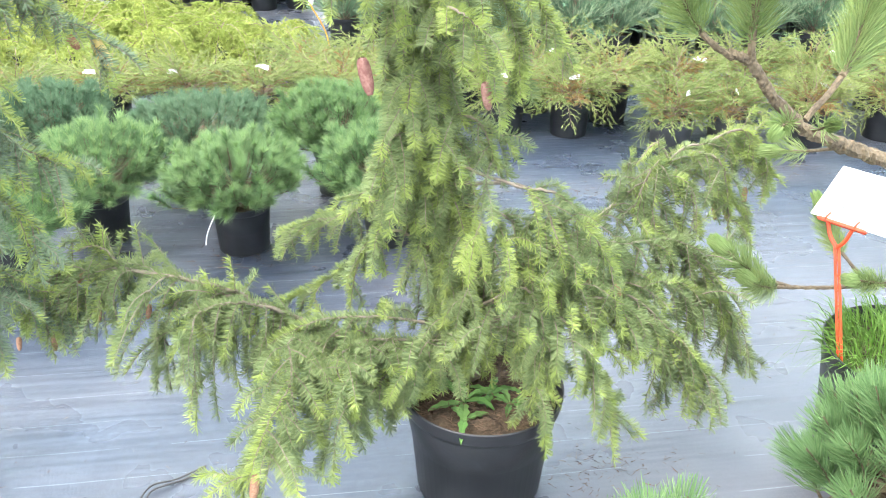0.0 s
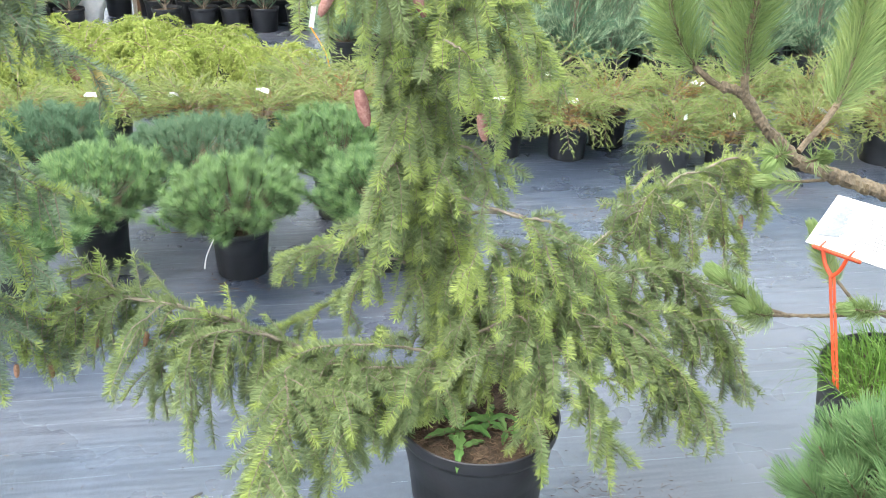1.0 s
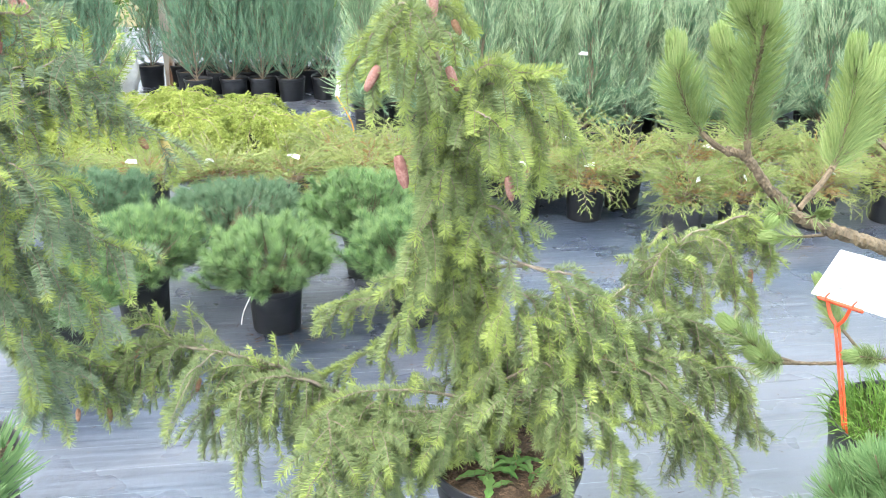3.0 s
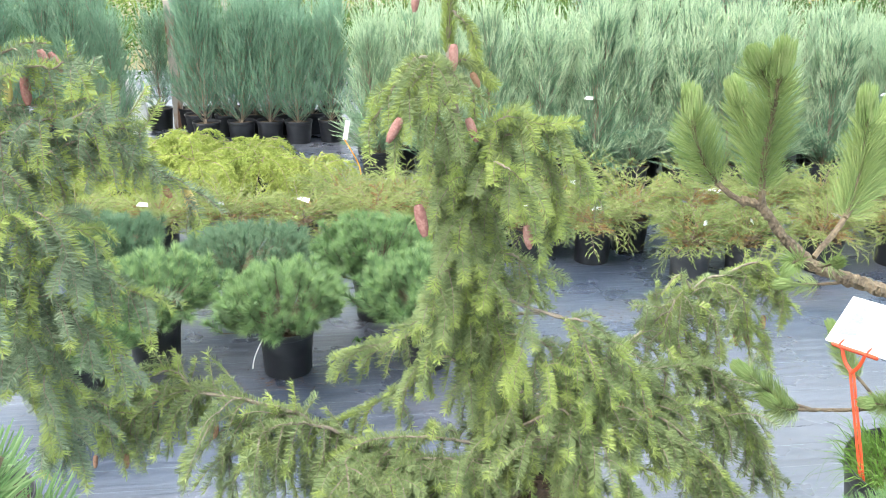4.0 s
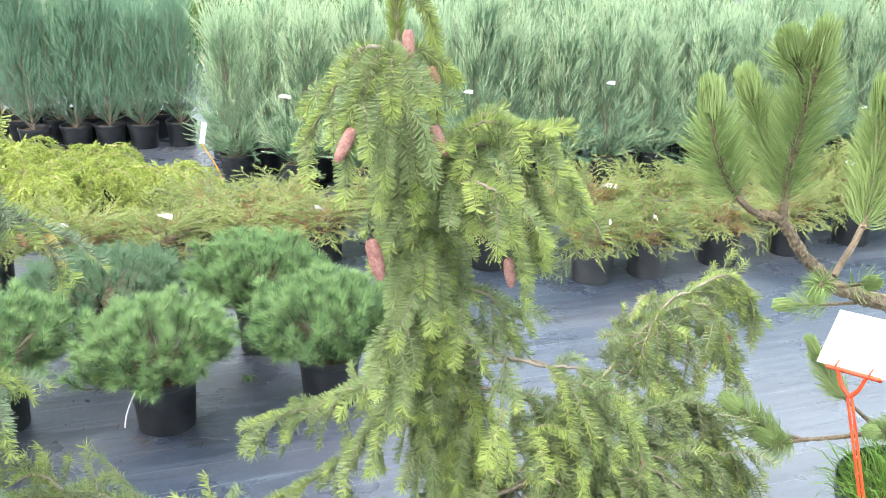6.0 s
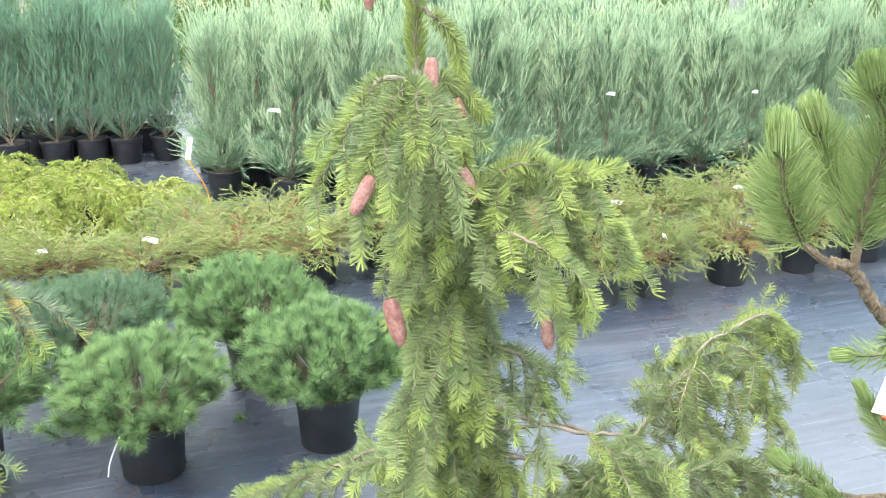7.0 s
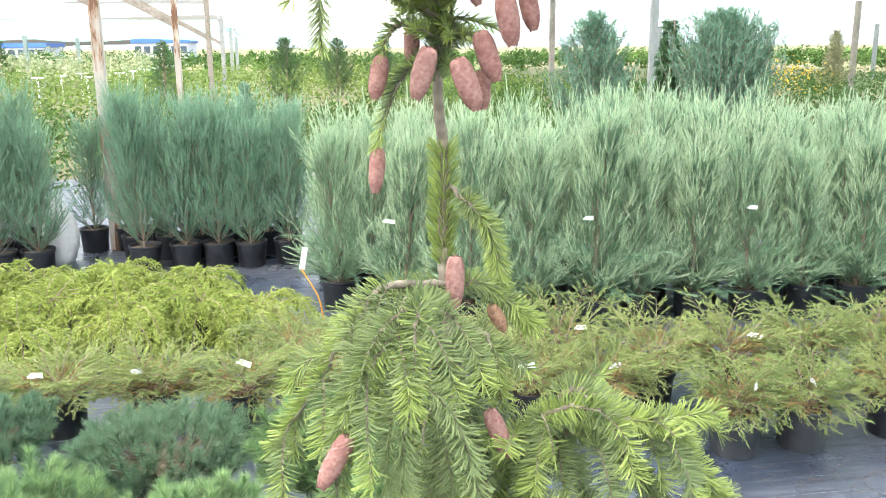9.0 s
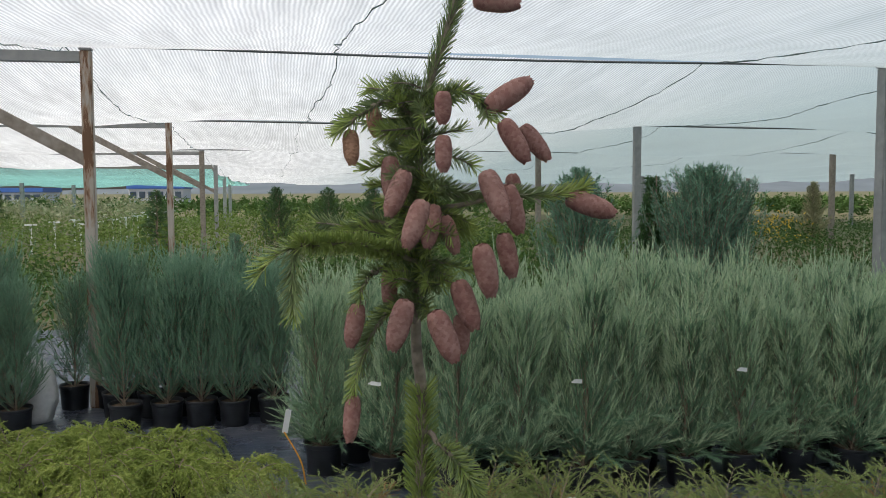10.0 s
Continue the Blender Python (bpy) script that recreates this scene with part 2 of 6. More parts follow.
WEED = leafy("weed_leaves", (0.064, 0.149, 0.040), (0.095, 0.205, 0.054), (0.148, 0.251, 0.082))
SHRUB = leafy("shrub_leaves", (0.037, 0.080, 0.018), (0.061, 0.120, 0.027), (0.093, 0.159, 0.040), through_light=0.15, spec=0.15, clumps=0.8)
SHRUB_LIGHT = leafy("light_shrub_leaves", (0.088, 0.145, 0.030), (0.140, 0.207, 0.046), (0.208, 0.277, 0.075), through_light=0.2, spec=0.15, clumps=0.8)
PALE_SHRUB = leafy("pale_shrub_leaves", (0.212, 0.242, 0.108), (0.339, 0.335, 0.176), (0.530, 0.465, 0.339))
FIELD_PINE = leafy("field_pine_needles", (0.030, 0.078, 0.031), (0.064, 0.140, 0.052), (0.119, 0.210, 0.079))
YELLOW = leafy("yellow_flowers", (0.530, 0.326, 0.028), (0.742, 0.465, 0.040), (0.848, 0.577, 0.082))
BARK = plain("grey_brown_bark", (0.13, 0.09, 0.06), (0.36, 0.29, 0.22), 0.85, 60, 0.8, 160)
PALE_BARK = plain("pale_spruce_bark", (0.11, 0.09, 0.068), (0.33, 0.285, 0.225), 0.85, 90, 0.6, 200)
PINE_BARK = plain("scaly_pine_bark", (0.04, 0.03, 0.02), (0.25, 0.195, 0.125), 0.85, 150, 1.0, 160)
CONE = leafy("pink_brown_cone", (0.17, 0.072, 0.062), (0.255, 0.130, 0.112), (0.37, 0.225, 0.195), rough=0.65, through_light=0.0, clumps=60.0, own=0.35)
CONE_GREEN = plain("yellow_green_cone", (0.34, 0.26, 0.08), (0.55, 0.45, 0.18), 0.65, 120, 0.3, 300)
CONE_BROWN = leafy("dull_brown_cone", (0.15, 0.075, 0.045), (0.25, 0.14, 0.09), (0.37, 0.22, 0.15), rough=0.7, through_light=0.0, clumps=60.0, own=0.55)
POT = plain("black_plastic_pot", (0.012, 0.013, 0.016), (0.035, 0.037, 0.042), 0.42, 14, 0.12, 90)
POT_GREY = plain("dusty_grey_plastic_pot", (0.035, 0.037, 0.043), (0.085, 0.088, 0.095), 0.55, 14, 0.12, 90)
SOIL = plain("potting_soil", (0.022, 0.016, 0.010), (0.11, 0.075, 0.045), 0.95, 80, 1.0, 120)
LITTER = plain("dry_needle_litter", (0.06, 0.04, 0.028), (0.20, 0.13, 0.08), 0.9, 60, 0.3)
WHITE_TAG = plain("white_plastic_tag", (0.68, 0.69, 0.7), (0.85, 0.85, 0.85), 0.4, 20, 0.05)
SIGN_WHITE = plain("laminated_white_card", (0.70, 0.70, 0.71), (0.78, 0.78, 0.78), 0.5, 6, 0.03, spec=0.25)
SIGN_RED = plain("orange_red_plastic", (0.62, 0.07, 0.025), (0.74, 0.11, 0.04), 0.38, 30, 0.05)
PRINT_GREY = plain("grey_green_print", (0.17, 0.19, 0.21), (0.30, 0.33, 0.35), 0.5, 200, 0.0)
PRINT_LINE = plain("grey_print_lines", (0.16, 0.16, 0.17), (0.24, 0.24, 0.25), 0.5, 60, 0.0)
ORANGE = plain("orange_cane", (0.65, 0.27, 0.03), (0.8, 0.4, 0.06), 0.5, 40, 0.1)
POST_WOOD = plain("weathered_post_wood", (0.16, 0.13, 0.1), (0.36, 0.32, 0.28), 0.85, 22, 0.6, 60)
POST_METAL = plain("dull_grey_steel", (0.22, 0.23, 0.23), (0.38, 0.38, 0.37), 0.55, 12, 0.2, 60, 0.3)
CABLE = plain("dark_steel_cable", (0.05, 0.06, 0.06), (0.12, 0.13, 0.13), 0.6, 40, 0.2)
STITCH = plain("dark_green_stitching", (0.04, 0.08, 0.07), (0.14, 0.19, 0.175), 0.8, 30, 0.2)
EARTH = plain("field_earth_and_grass", (0.075, 0.095, 0.03), (0.20, 0.165, 0.085), 0.95, 0.6, 0.4, 3.0)
FABRIC = fabric_material()
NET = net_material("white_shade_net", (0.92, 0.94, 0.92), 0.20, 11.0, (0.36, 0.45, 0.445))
NET_GREEN = net_material("green_shade_net", (0.34, 0.72, 0.64), 0.45, 8.0)
WALL_WHITE = plain("white_cladding", (0.7, 0.71, 0.73), (0.8, 0.8, 0.82), 0.5, 0.5, 0.1)
WALL_BLUE = plain("blue_cladding", (0.04, 0.12, 0.42), (0.07, 0.18, 0.5), 0.5, 0.5, 0.1)
GLASS_DARK = plain("dark_window_glass", (0.05, 0.07, 0.1), (0.09, 0.12, 0.15), 0.1, 1.0, 0.0)
# distance haze is painted into this blue-grey
HILL = plain("haze_tinted_hill", (0.10, 0.125, 0.135), (0.17, 0.195, 0.205), 1.0, 0.02, 0.2, 0.05)
GAP_WHITE = plain("white_gap_standin", (0.62, 0.62, 0.62), (0.82, 0.82, 0.82), 0.6, 30, 0.5, 60)
TWINE = plain("dark_plastic_twine", (0.03, 0.032, 0.035), (0.10, 0.10, 0.10), 0.6, 30, 0.2)


# ---- geometry helpers ----
def unit(a):
    a = np.asarray(a, float)
    return a / np.maximum(np.linalg.norm(a, axis=-1, keepdims=True), 1e-9)


def side_of(d):
    """A unit vector square to each direction."""
    d = np.atleast_2d(d)
    up = np.where(np.abs(d[:, 2:3]) < 0.9, (0, 0, 1.0), (1.0, 0, 0))
    return unit(np.cross(d, up))


class Bag:
    """Triangles gathered for one mesh."""

    def __init__(self):
        self.v, self.f, self.n = [], [], 0

    def add(self, v, f):
        self.v.append(np.asarray(v, float))
        self.f.append(np.asarray(f, int) + self.n)
        self.n += len(v)

    def mesh(self, name, material, smooth=False):
        me = bpy.data.meshes.new(name)
        v, f = np.concatenate(self.v), np.concatenate(self.f)
        me.vertices.add(len(v))
        me.vertices.foreach_set("co", v.ravel())
        me.loops.add(f.size)
        me.loops.foreach_set("vertex_index", f.ravel())
        me.polygons.add(len(f))
        me.polygons.foreach_set("loop_start", np.arange(0, f.size, 3))
        me.polygons.foreach_set("use_smooth", np.full(len(f), smooth))
        me.update(calc_edges=True)
        me.materials.append(material)
        return me


def part(name, shape, material, parent, label="", smooth=False, at=None):
    """One mesh object under a thing or a part. shape: a Bag, a bmesh or a mesh."""
    if isinstance(shape, Bag):
        me = shape.mesh(name, material, smooth)
    elif isinstance(shape, bpy.types.Mesh):
        me = shape
    else:
        me = bpy.data.meshes.new(name)
        shape.to_mesh(me)
        shape.free()
        me.materials.append(material)
        for p in me.polygons:
            p.use_smooth = smooth
    ob = new(name, me)
    ob.parent = parent
    if at is not None:
        ob.matrix_basis = at
    if label:
        ob["label"] = label
    return ob


def thing(name, x, y, z=0.0, turn=0.0, label="", category="", group="", kind=""):
    ob = new(name)
    ob.empty_display_size = 0.05
    ob.matrix_basis = pose(x, y, z, 0, 0, turn)
    return tagged(ob, label, category, group, kind)


def curve_through(points, steps=8):
    """A smooth line through the points."""
    p = np.asarray(points, float)
    if len(p) == 2:
        return p[0] + (p[1] - p[0]) * np.linspace(0, 1, steps + 1)[:, None]
    q = np.vstack([2 * p[0] - p[1], p, 2 * p[-1] - p[-2]])
    u = np.linspace(0, 1, steps, endpoint=False)[:, None]
    out = []
    for a, b, c, d in zip(q[:-3], q[1:-2], q[2:-1], q[3:]):
        out.append(0.5 * (2 * b + (c - a) * u + (2 * a - 5 * b + 4 * c - d) * u ** 2 + (3 * b - a - 3 * c + d) * u ** 3))
    return np.vstack(out + [p[-1:]])


def tube(bag, pts, r0, r1, sides=6, rough=0.0, rng=None, cap=True):
    pts = np.asarray(pts, float)
    n = len(pts)
    t = unit(np.gradient(pts, axis=0))
    s = np.zeros_like(t)
    s[0] = side_of(t[:1])[0]
    for i in range(1, n):
        s[i] = unit(s[i - 1] - t[i] * (s[i - 1] @ t[i]))
    w = np.cross(t, s)
    r = np.linspace(r0, r1, n) if np.isscalar(r1) else np.asarray(r1)
    a = np.arange(sides) * 2 * math.pi / sides
    rr = np.repeat(r[:, None], sides, 1)
    if rough and rng is not None:
        rr = rr * (1 + rough * rng.normal(0, 1, rr.shape))
    v = pts[:, None] + rr[..., None] * (np.cos(a)[None, :, None] * s[:, None] + np.sin(a)[None, :, None] * w[:, None])
    i, j = np.meshgrid(np.arange(n - 1), np.arange(sides), indexing="ij")
    a0, a1 = (i * sides + j).ravel(), (i * sides + (j + 1) % sides).ravel()
    f = np.vstack([np.c_[a0, a1, a1 + sides], np.c_[a0, a1 + sides, a0 + sides]])
    v = v.reshape(-1, 3)
    if cap:
        v = np.vstack([v, pts[:1], pts[-1:]])
        k = np.arange(sides)
        f = np.vstack([f, np.c_[k, np.full(sides, n * sides), (k + 1) % sides][:, [1, 0, 2]][:, [0, 2, 1]],
                       np.c_[(n - 1) * sides + k, (n - 1) * sides + (k + 1) % sides, np.full(sides, n * sides + 1)]])
    bag.add(v, f)


def spikes(bag, p, d, length, radius, rng):
    """Needles: slim flat points from p along d, one triangle each, turned its own way."""
    n = len(p)
    if n == 0:
        return
    d = unit(d)
    s = side_of(d)
    w = np.cross(d, s)
    a = rng.uniform(0, 2 * math.pi, n)[:, None]
    across = np.cos(a) * s + np.sin(a) * w
    length, radius = np.broadcast_to(length, n)[:, None], np.broadcast_to(radius, n)[:, None]
    v = np.stack([p - across * radius, p + across * radius, p + d * length], 1)
    bag.add(v.reshape(-1, 3), np.arange(n * 3).reshape(n, 3))


def strips(bag, p, d, length, radius, rng, facing):
    """Needles: narrow blunt strips from p along d, their flat sides turned roughly to the facing direction."""
    n = len(p)
    if n == 0:
        return
    d = unit(d)
    across = unit(np.cross(d, facing + rng.normal(0, 0.45, (n, 3))))
    length, radius = np.broadcast_to(length, n)[:, None], np.broadcast_to(radius, n)[:, None]
    tip = p + d * length
    v = np.stack([p - across * radius * 0.8, p + across * radius, tip + across * radius * 0.6, tip - across * radius * 0.5], 1)
    base = np.arange(n)[:, None] * 4
    bag.add(v.reshape(-1, 3), np.concatenate([base + (0, 1, 2), base + (0, 2, 3)]))


def curved_strips(bag, p, d, e, length, radius, rng, facing):
    """Long needles that leave along d and bend to e: two narrow quads each, blunt at the end."""
    n = len(p)
    if n == 0:
        return
    d, e = unit(d), unit(e)
    across = unit(np.cross(e, facing + rng.normal(0, 0.45, (n, 3))))
    length, radius = np.broadcast_to(length, n)[:, None], np.broadcast_to(radius, n)[:, None]
    mid = p + d * length * 0.4
    tip = mid + e * length * 0.6
    v = np.stack([p - across * radius * 0.7, p + across * radius * 0.7, mid + across * radius, mid - across * radius, tip + across * radius * 0.55, tip - across * radius * 0.55], 1)
    base = np.arange(n)[:, None] * 6
    bag.add(v.reshape(-1, 3), np.concatenate([base + (0, 1, 2), base + (0, 2, 3), base + (3, 2, 4), base + (3, 4, 5)]))


def blades(bag, p, d, length, width, rng, bend=0.0):
    """Flat pointed leaves of four triangles, that may bend down."""
    n = len(p)
    d = unit(d)
    s = side_of(d)
    w = np.cross(d, s)
    a = rng.uniform(0, 2 * math.pi, n)[:, None]
    across = np.cos(a) * s + np.sin(a) * w
    length, width = np.broadcast_to(length, n)[:, None], np.broadcast_to(width, n)[:, None]
    drop = np.array((0, 0, -1.0))
    mid = p + d * length * 0.5 + drop * length * bend * 0.25
    tip = p + d * length * (1 - 0.3 * bend) + drop * length * bend
    v = np.stack([p - across * width * 0.25, p + across * width * 0.25, mid - across * width * 0.5, mid + across * width * 0.5, tip], 1)
    base = np.arange(n)[:, None] * 5
    f = np.concatenate([base + (0, 1, 3), base + (0, 3, 2), base + (2, 3, 4)])
    bag.add(v.reshape(-1, 3), f)


def along(pts, m, rng, lo=0.0, hi=1.0):
    """m places along a line, with the directions there and the share of the way."""
    seg = np.linalg.norm(np.diff(pts, axis=0), axis=1)
    s = np.r_[0, np.cumsum(seg)]
    u = lo + (hi - lo) * (np.arange(m) + rng.uniform(0, 1, m)) / max(m, 1)
    x = u * s[-1]
    p = np.stack([np.interp(x, s, pts[:, k]) for k in range(3)], 1)
    t = unit(np.gradient(pts, axis=0))
    d = unit(np.stack([np.interp(x, s, t[:, k]) for k in range(3)], 1))
    return p, d, u


def line_length(pts):
    return float(np.linalg.norm(np.diff(pts, axis=0), axis=1).sum())


def around(d, angle, rng, flat=1.0, plane=None):
    """Directions that lean from d by the angle (radians), turned at random about it; flat below 1 keeps them near a plane."""
    n = len(d)
    s = side_of(d) if plane is None else unit(np.cross(d, plane) + 1e-6)
    w = np.cross(d, s)
    a = rng.uniform(0, 2 * math.pi, n)[:, None]
    out = unit(np.cos(a) * s + flat * np.sin(a) * w)
    angle = np.broadcast_to(angle, n)[:, None]
    return np.cos(angle) * d + np.sin(angle) * out


def grow(p, d, length, droop, rng, n=8, wobble=0.08, goal=(0, 0, -1.0)):
    """A twig from p towards d that bends to the goal."""
    p, d, goal = np.array(p, float), unit(d), np.array(goal)
    out, step = [p], length / n
    for _ in range(n):
        d = unit(d + goal * droop * step + rng.normal(0, wobble, 3))
        p = p + d * step
        out.append(p)
    return np.array(out)


def lathe(profile, sides=40, wave=None):
    """A bmesh turned from (radius, height) pairs."""
    bm = bmesh.new()
    rings = []
    for r, z in profile:
        rings.append([bm.verts.new((r * math.cos(2 * math.pi * k / sides), r * math.sin(2 * math.pi * k / sides), z)) for k in range(sides)])
    for a, b in zip(rings, rings[1:]):
        for k in range(sides):
            bm.faces.new((a[k], a[(k + 1) % sides], b[(k + 1) % sides], b[k]))
    bm.faces.new(rings[0][::-1])
    bm.faces.new(rings[-1])
    return bm


def box(bm, size, m):
    bmesh.ops.create_cube(bm, size=1.0, matrix=m @ Matrix.Diagonal((*size, 1)))


def bevelled_box(size, bevel, m=None):
    bm = bmesh.new()
    box(bm, size, m or Matrix())
    bmesh.ops.bevel(bm, geom=bm.edges[:], offset=bevel, segments=2, affect="EDGES")
    return bm


def pot_shape(r_top, r_base, h, lip=0.012, sides=40):
    """A nursery pot: tapered wall, rolled lip with a step below, hollow inside."""
    w = 0.004
    return lathe([(r_base * 0.9, 0.006), (r_base * 0.97, 0.0), (r_base, 0.004), (r_base + (r_top - lip * 1.25 - r_base) * 0.98, h * 0.845), (r_top - lip * 0.45, h * 0.858),
                  (r_top - lip * 0.2, h * 0.90), (r_top - 0.001, h - 0.008), (r_top, h - 0.003), (r_top - 0.002, h), (r_top - w, h - 0.001),
                  (r_top - w - 0.004, h * 0.88), (r_base - w + 0.006, h * 0.3), (r_base * 0.9, h * 0.28)], sides)


def soil_shape(r, z, rng, rings=7, sides=24, lump=0.006):
    bag = Bag()
    v, f = [(0, 0, z + lump)], []
    for i in range(1, rings + 1):
        for k in range(sides):
            a = 2 * math.pi * k / sides
            rr = r * i / rings
            v.append((rr * math.cos(a), rr * math.sin(a), z + rng.normal(0, lump * (i < rings))))
    for k in range(sides):
        f.append((0, 1 + k, 1 + (k + 1) % sides))
    for i in range(rings - 1):
        for k in range(sides):
            a, b = 1 + i * sides + k, 1 + i * sides + (k + 1) % sides
            f += [(a, a + sides, b + sides), (a, b + sides, b)]
    bag.add(v, f)
    return bag


# ---- ground, posts and net ----
def sheet(name, x0, x1, y0, y1, nx, ny, height, material, label, category, kind="structure"):
    bag = Bag()
    xs, ys = np.meshgrid(np.linspace(x0, x1, nx), np.linspace(y0, y1, ny))
    v = np.stack([xs, ys, height(xs, ys)], -1).reshape(-1, 3)
    i, j = np.meshgrid(np.arange(ny - 1), np.arange(nx - 1), indexing="ij")
    a = (i * nx + j).ravel()
    bag.add(v, np.vstack([np.c_[a, a + 1, a + nx + 1], np.c_[a, a + nx + 1, a + nx]]))
    ob = new(name, bag.mesh(name, material, True))
    return tagged(ob, label, category, "", kind)


sheet("ground", -2500, 2500, -400, 4600, 60, 60, lambda x, y: -0.03 + 0 * x, EARTH, "flat field of grass and bare earth", "ground")
sheet("ground_cloth", -9, 14, -5, 16.5, 4, 4, lambda x, y: 0 * x, FABRIC, "black woven ground cloth with pale thread lines, dusty, with painted sheen", "ground cloth")

ROW_Y = (-10.4, -2.9, 4.6, 12.1, 19.5, 27.0, 34.5, 42.0, 49.5, 57.0, 66.0)
ROW_Z = (2.95, 2.95, 2.95, 2.95, 2.95, 2.83, 2.70, 2.60, 2.55, 2.52, 2.50)


def net_height(k, lift):
    def height(x, y):
        u = (y - ROW_Y[k]) / (ROW_Y[k + 1] - ROW_Y[k])
        z = ROW_Z[k] + (ROW_Z[k + 1] - ROW_Z[k]) * u
        sag = 4 * u * (1 - u)
        wave = 0.20 + 0.08 * np.sin(x * 0.85 + k * 1.3) + 0.05 * np.abs(np.sin(x * 1.05 + k)) + 0.012 * np.sin(x * 5.1 + y * 1.7)
        return z + lift - sag * wave - 0.03 * np.sin(x * 0.43 + k) ** 2
    return height


for k in range(len(ROW_Y) - 1):
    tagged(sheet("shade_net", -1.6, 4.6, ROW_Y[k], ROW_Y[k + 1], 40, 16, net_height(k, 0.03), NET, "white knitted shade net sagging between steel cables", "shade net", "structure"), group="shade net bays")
    tagged(sheet("shade_net", 4.6, 34, ROW_Y[k], ROW_Y[k + 1], 100, 16, net_height(k, 0.03), NET, "grey-green shade net sagging between steel cables", "shade net", "structure"), group="shade net bays")
    green = k >= 6
    tagged(sheet("shade_net", -26 if k > 4 else -12, -1.6, ROW_Y[k], ROW_Y[k + 1], 60, 16, net_height(k, 0.03 if not green else -0.12), NET_GREEN if green else NET,
                 "green knitted shade net sagging between cables" if green else "white knitted shade net sagging between steel cables", "shade net", "structure"), group="shade net bays")

for y, z in zip(ROW_Y, ROW_Z):
    bag = Bag()
    x = np.linspace(-9.5, 34, 60)
    tube(bag, np.stack([x, 0 * x + y, z + 0.012 - 0.03 * np.sin((x + 0.8) * 0.43) ** 2], 1), 0.007 + 0.0005 * max(0, y - 5), 0.007 + 0.0005 * max(0, y - 5), 5)
    tagged(new("cable", bag.mesh("cable", CABLE)), "dark steel cable carrying the shade net across the posts", "cable", "net cables", "structure")


def seam(x0, x1, y0, y1, wander, seed):
    """A dark stitched seam, just under the net."""
    rng = np.random.default_rng(seed)
    bag = Bag()
    pts = []
    for k in range(len(ROW_Y) - 1):
        ys = np.linspace(ROW_Y[k], ROW_Y[k + 1], 40, endpoint=False)
        ys = ys[(ys >= y0) & (ys <= y1)]
        xs = x0 + (x1 - x0) * (ys - y0) / (y1 - y0) + wander * np.sin(ys * 1.3 + seed)
        xs = xs + rng.normal(0, 0.012, len(ys))
        pts += list(np.stack([xs, ys, net_height(k, 0.012)(xs, ys) + rng.normal(0, 0.006, len(ys))], 1))
    tube(bag, np.array(pts), 0.0045, 0.0045, 4, 0.5, rng)
    tagged(new("net_seam", bag.mesh("net_seam", STITCH)), "dark knotted seam line joining two net widths", "net seam", "net seams", "structure")


seam(1.45, 0.6, 4.6, 42.0, 0.05, 3)
seam(-0.75, -1.5, 4.6, 42.0, 0.02, 4)
seam(4.6, 4.6, 4.6, 42.0, 0.03, 5)
seam(6.9, 8.6, 4.6, 42.0, 0.14, 6)
seam(10.0, 13.5, 4.6, 42.0, 0.15, 7)


def post(x, y, h, material, width=0.11, beam=0.0, brace=False, lean=0.0):
    p = thing("post", x, y, 0, 0, "weathered square timber post holding up the shade net", "post", "shade net posts")
    part("shaft", bevelled_box((width, width, h), 0.008, pose(0, 0, h / 2)), material, p)
    part("cap", bevelled_box((width * 1.15, width * 1.15, 0.02), 0.004, pose(0, 0, h + 0.012)), POST_METAL, p, "dull steel cap plate")
    if beam:
        part("beam", bevelled_box((beam, 0.06, 0.09), 0.006, pose(-beam / 2 - width / 2, 0.01, h - 0.05)), POST_METAL, p, "grey beam reaching sideways from the post head")
    if brace:
        run = 1.45
        part("brace", bevelled_box((run * 1.19, 0.05, 0.10), 0.006, pose(-run / 2 - width / 2, -0.01, h - 0.47, 0, math.degrees(math.atan2(0.80, run)), 0)), POST_WOOD, p, "slanting grey brace")
    return p


post(-0.74, 12.15, 2.93, POST_PEELED, 0.085, 6.0, True)
post(-1.05, 19.55, 2.93, POST_PEELED, 0.095, 6.0, True)
post(-1.22, 27.0, 2.80, POST_WOOD, 0.12, 6.0, True)
post(-1.47, 34.5, 2.68, POST_METAL, 0.13, 0, True)
post(-1.70, 42.0, 2.56, POST_METAL, 0.14)
post(-1.95, 49.5, 2.46, POST_METAL, 0.15)
post(6.44, 12.0, 2.93, POST_METAL, 0.13)
post(7.08, 19.4, 2.93, POST_METAL, 0.12)
post(7.50, 27.0, 2.80, POST_WOOD, 0.13)
post(16.1, 26.8, 2.93, POST_WOOD, 0.13)
post(17.6, 43.5, 2.60, POST_METAL, 0.15)
post(26.5, 49.5, 2.60, POST_WOOD, 0.17)
post(28.0, 42.5, 2.70, POST_METAL, 0.16)
post(-10.5, 45.0, 2.4, POST_METAL, 0.16)
post(-9.4, 49.5, 2.3, POST_METAL, 0.16)


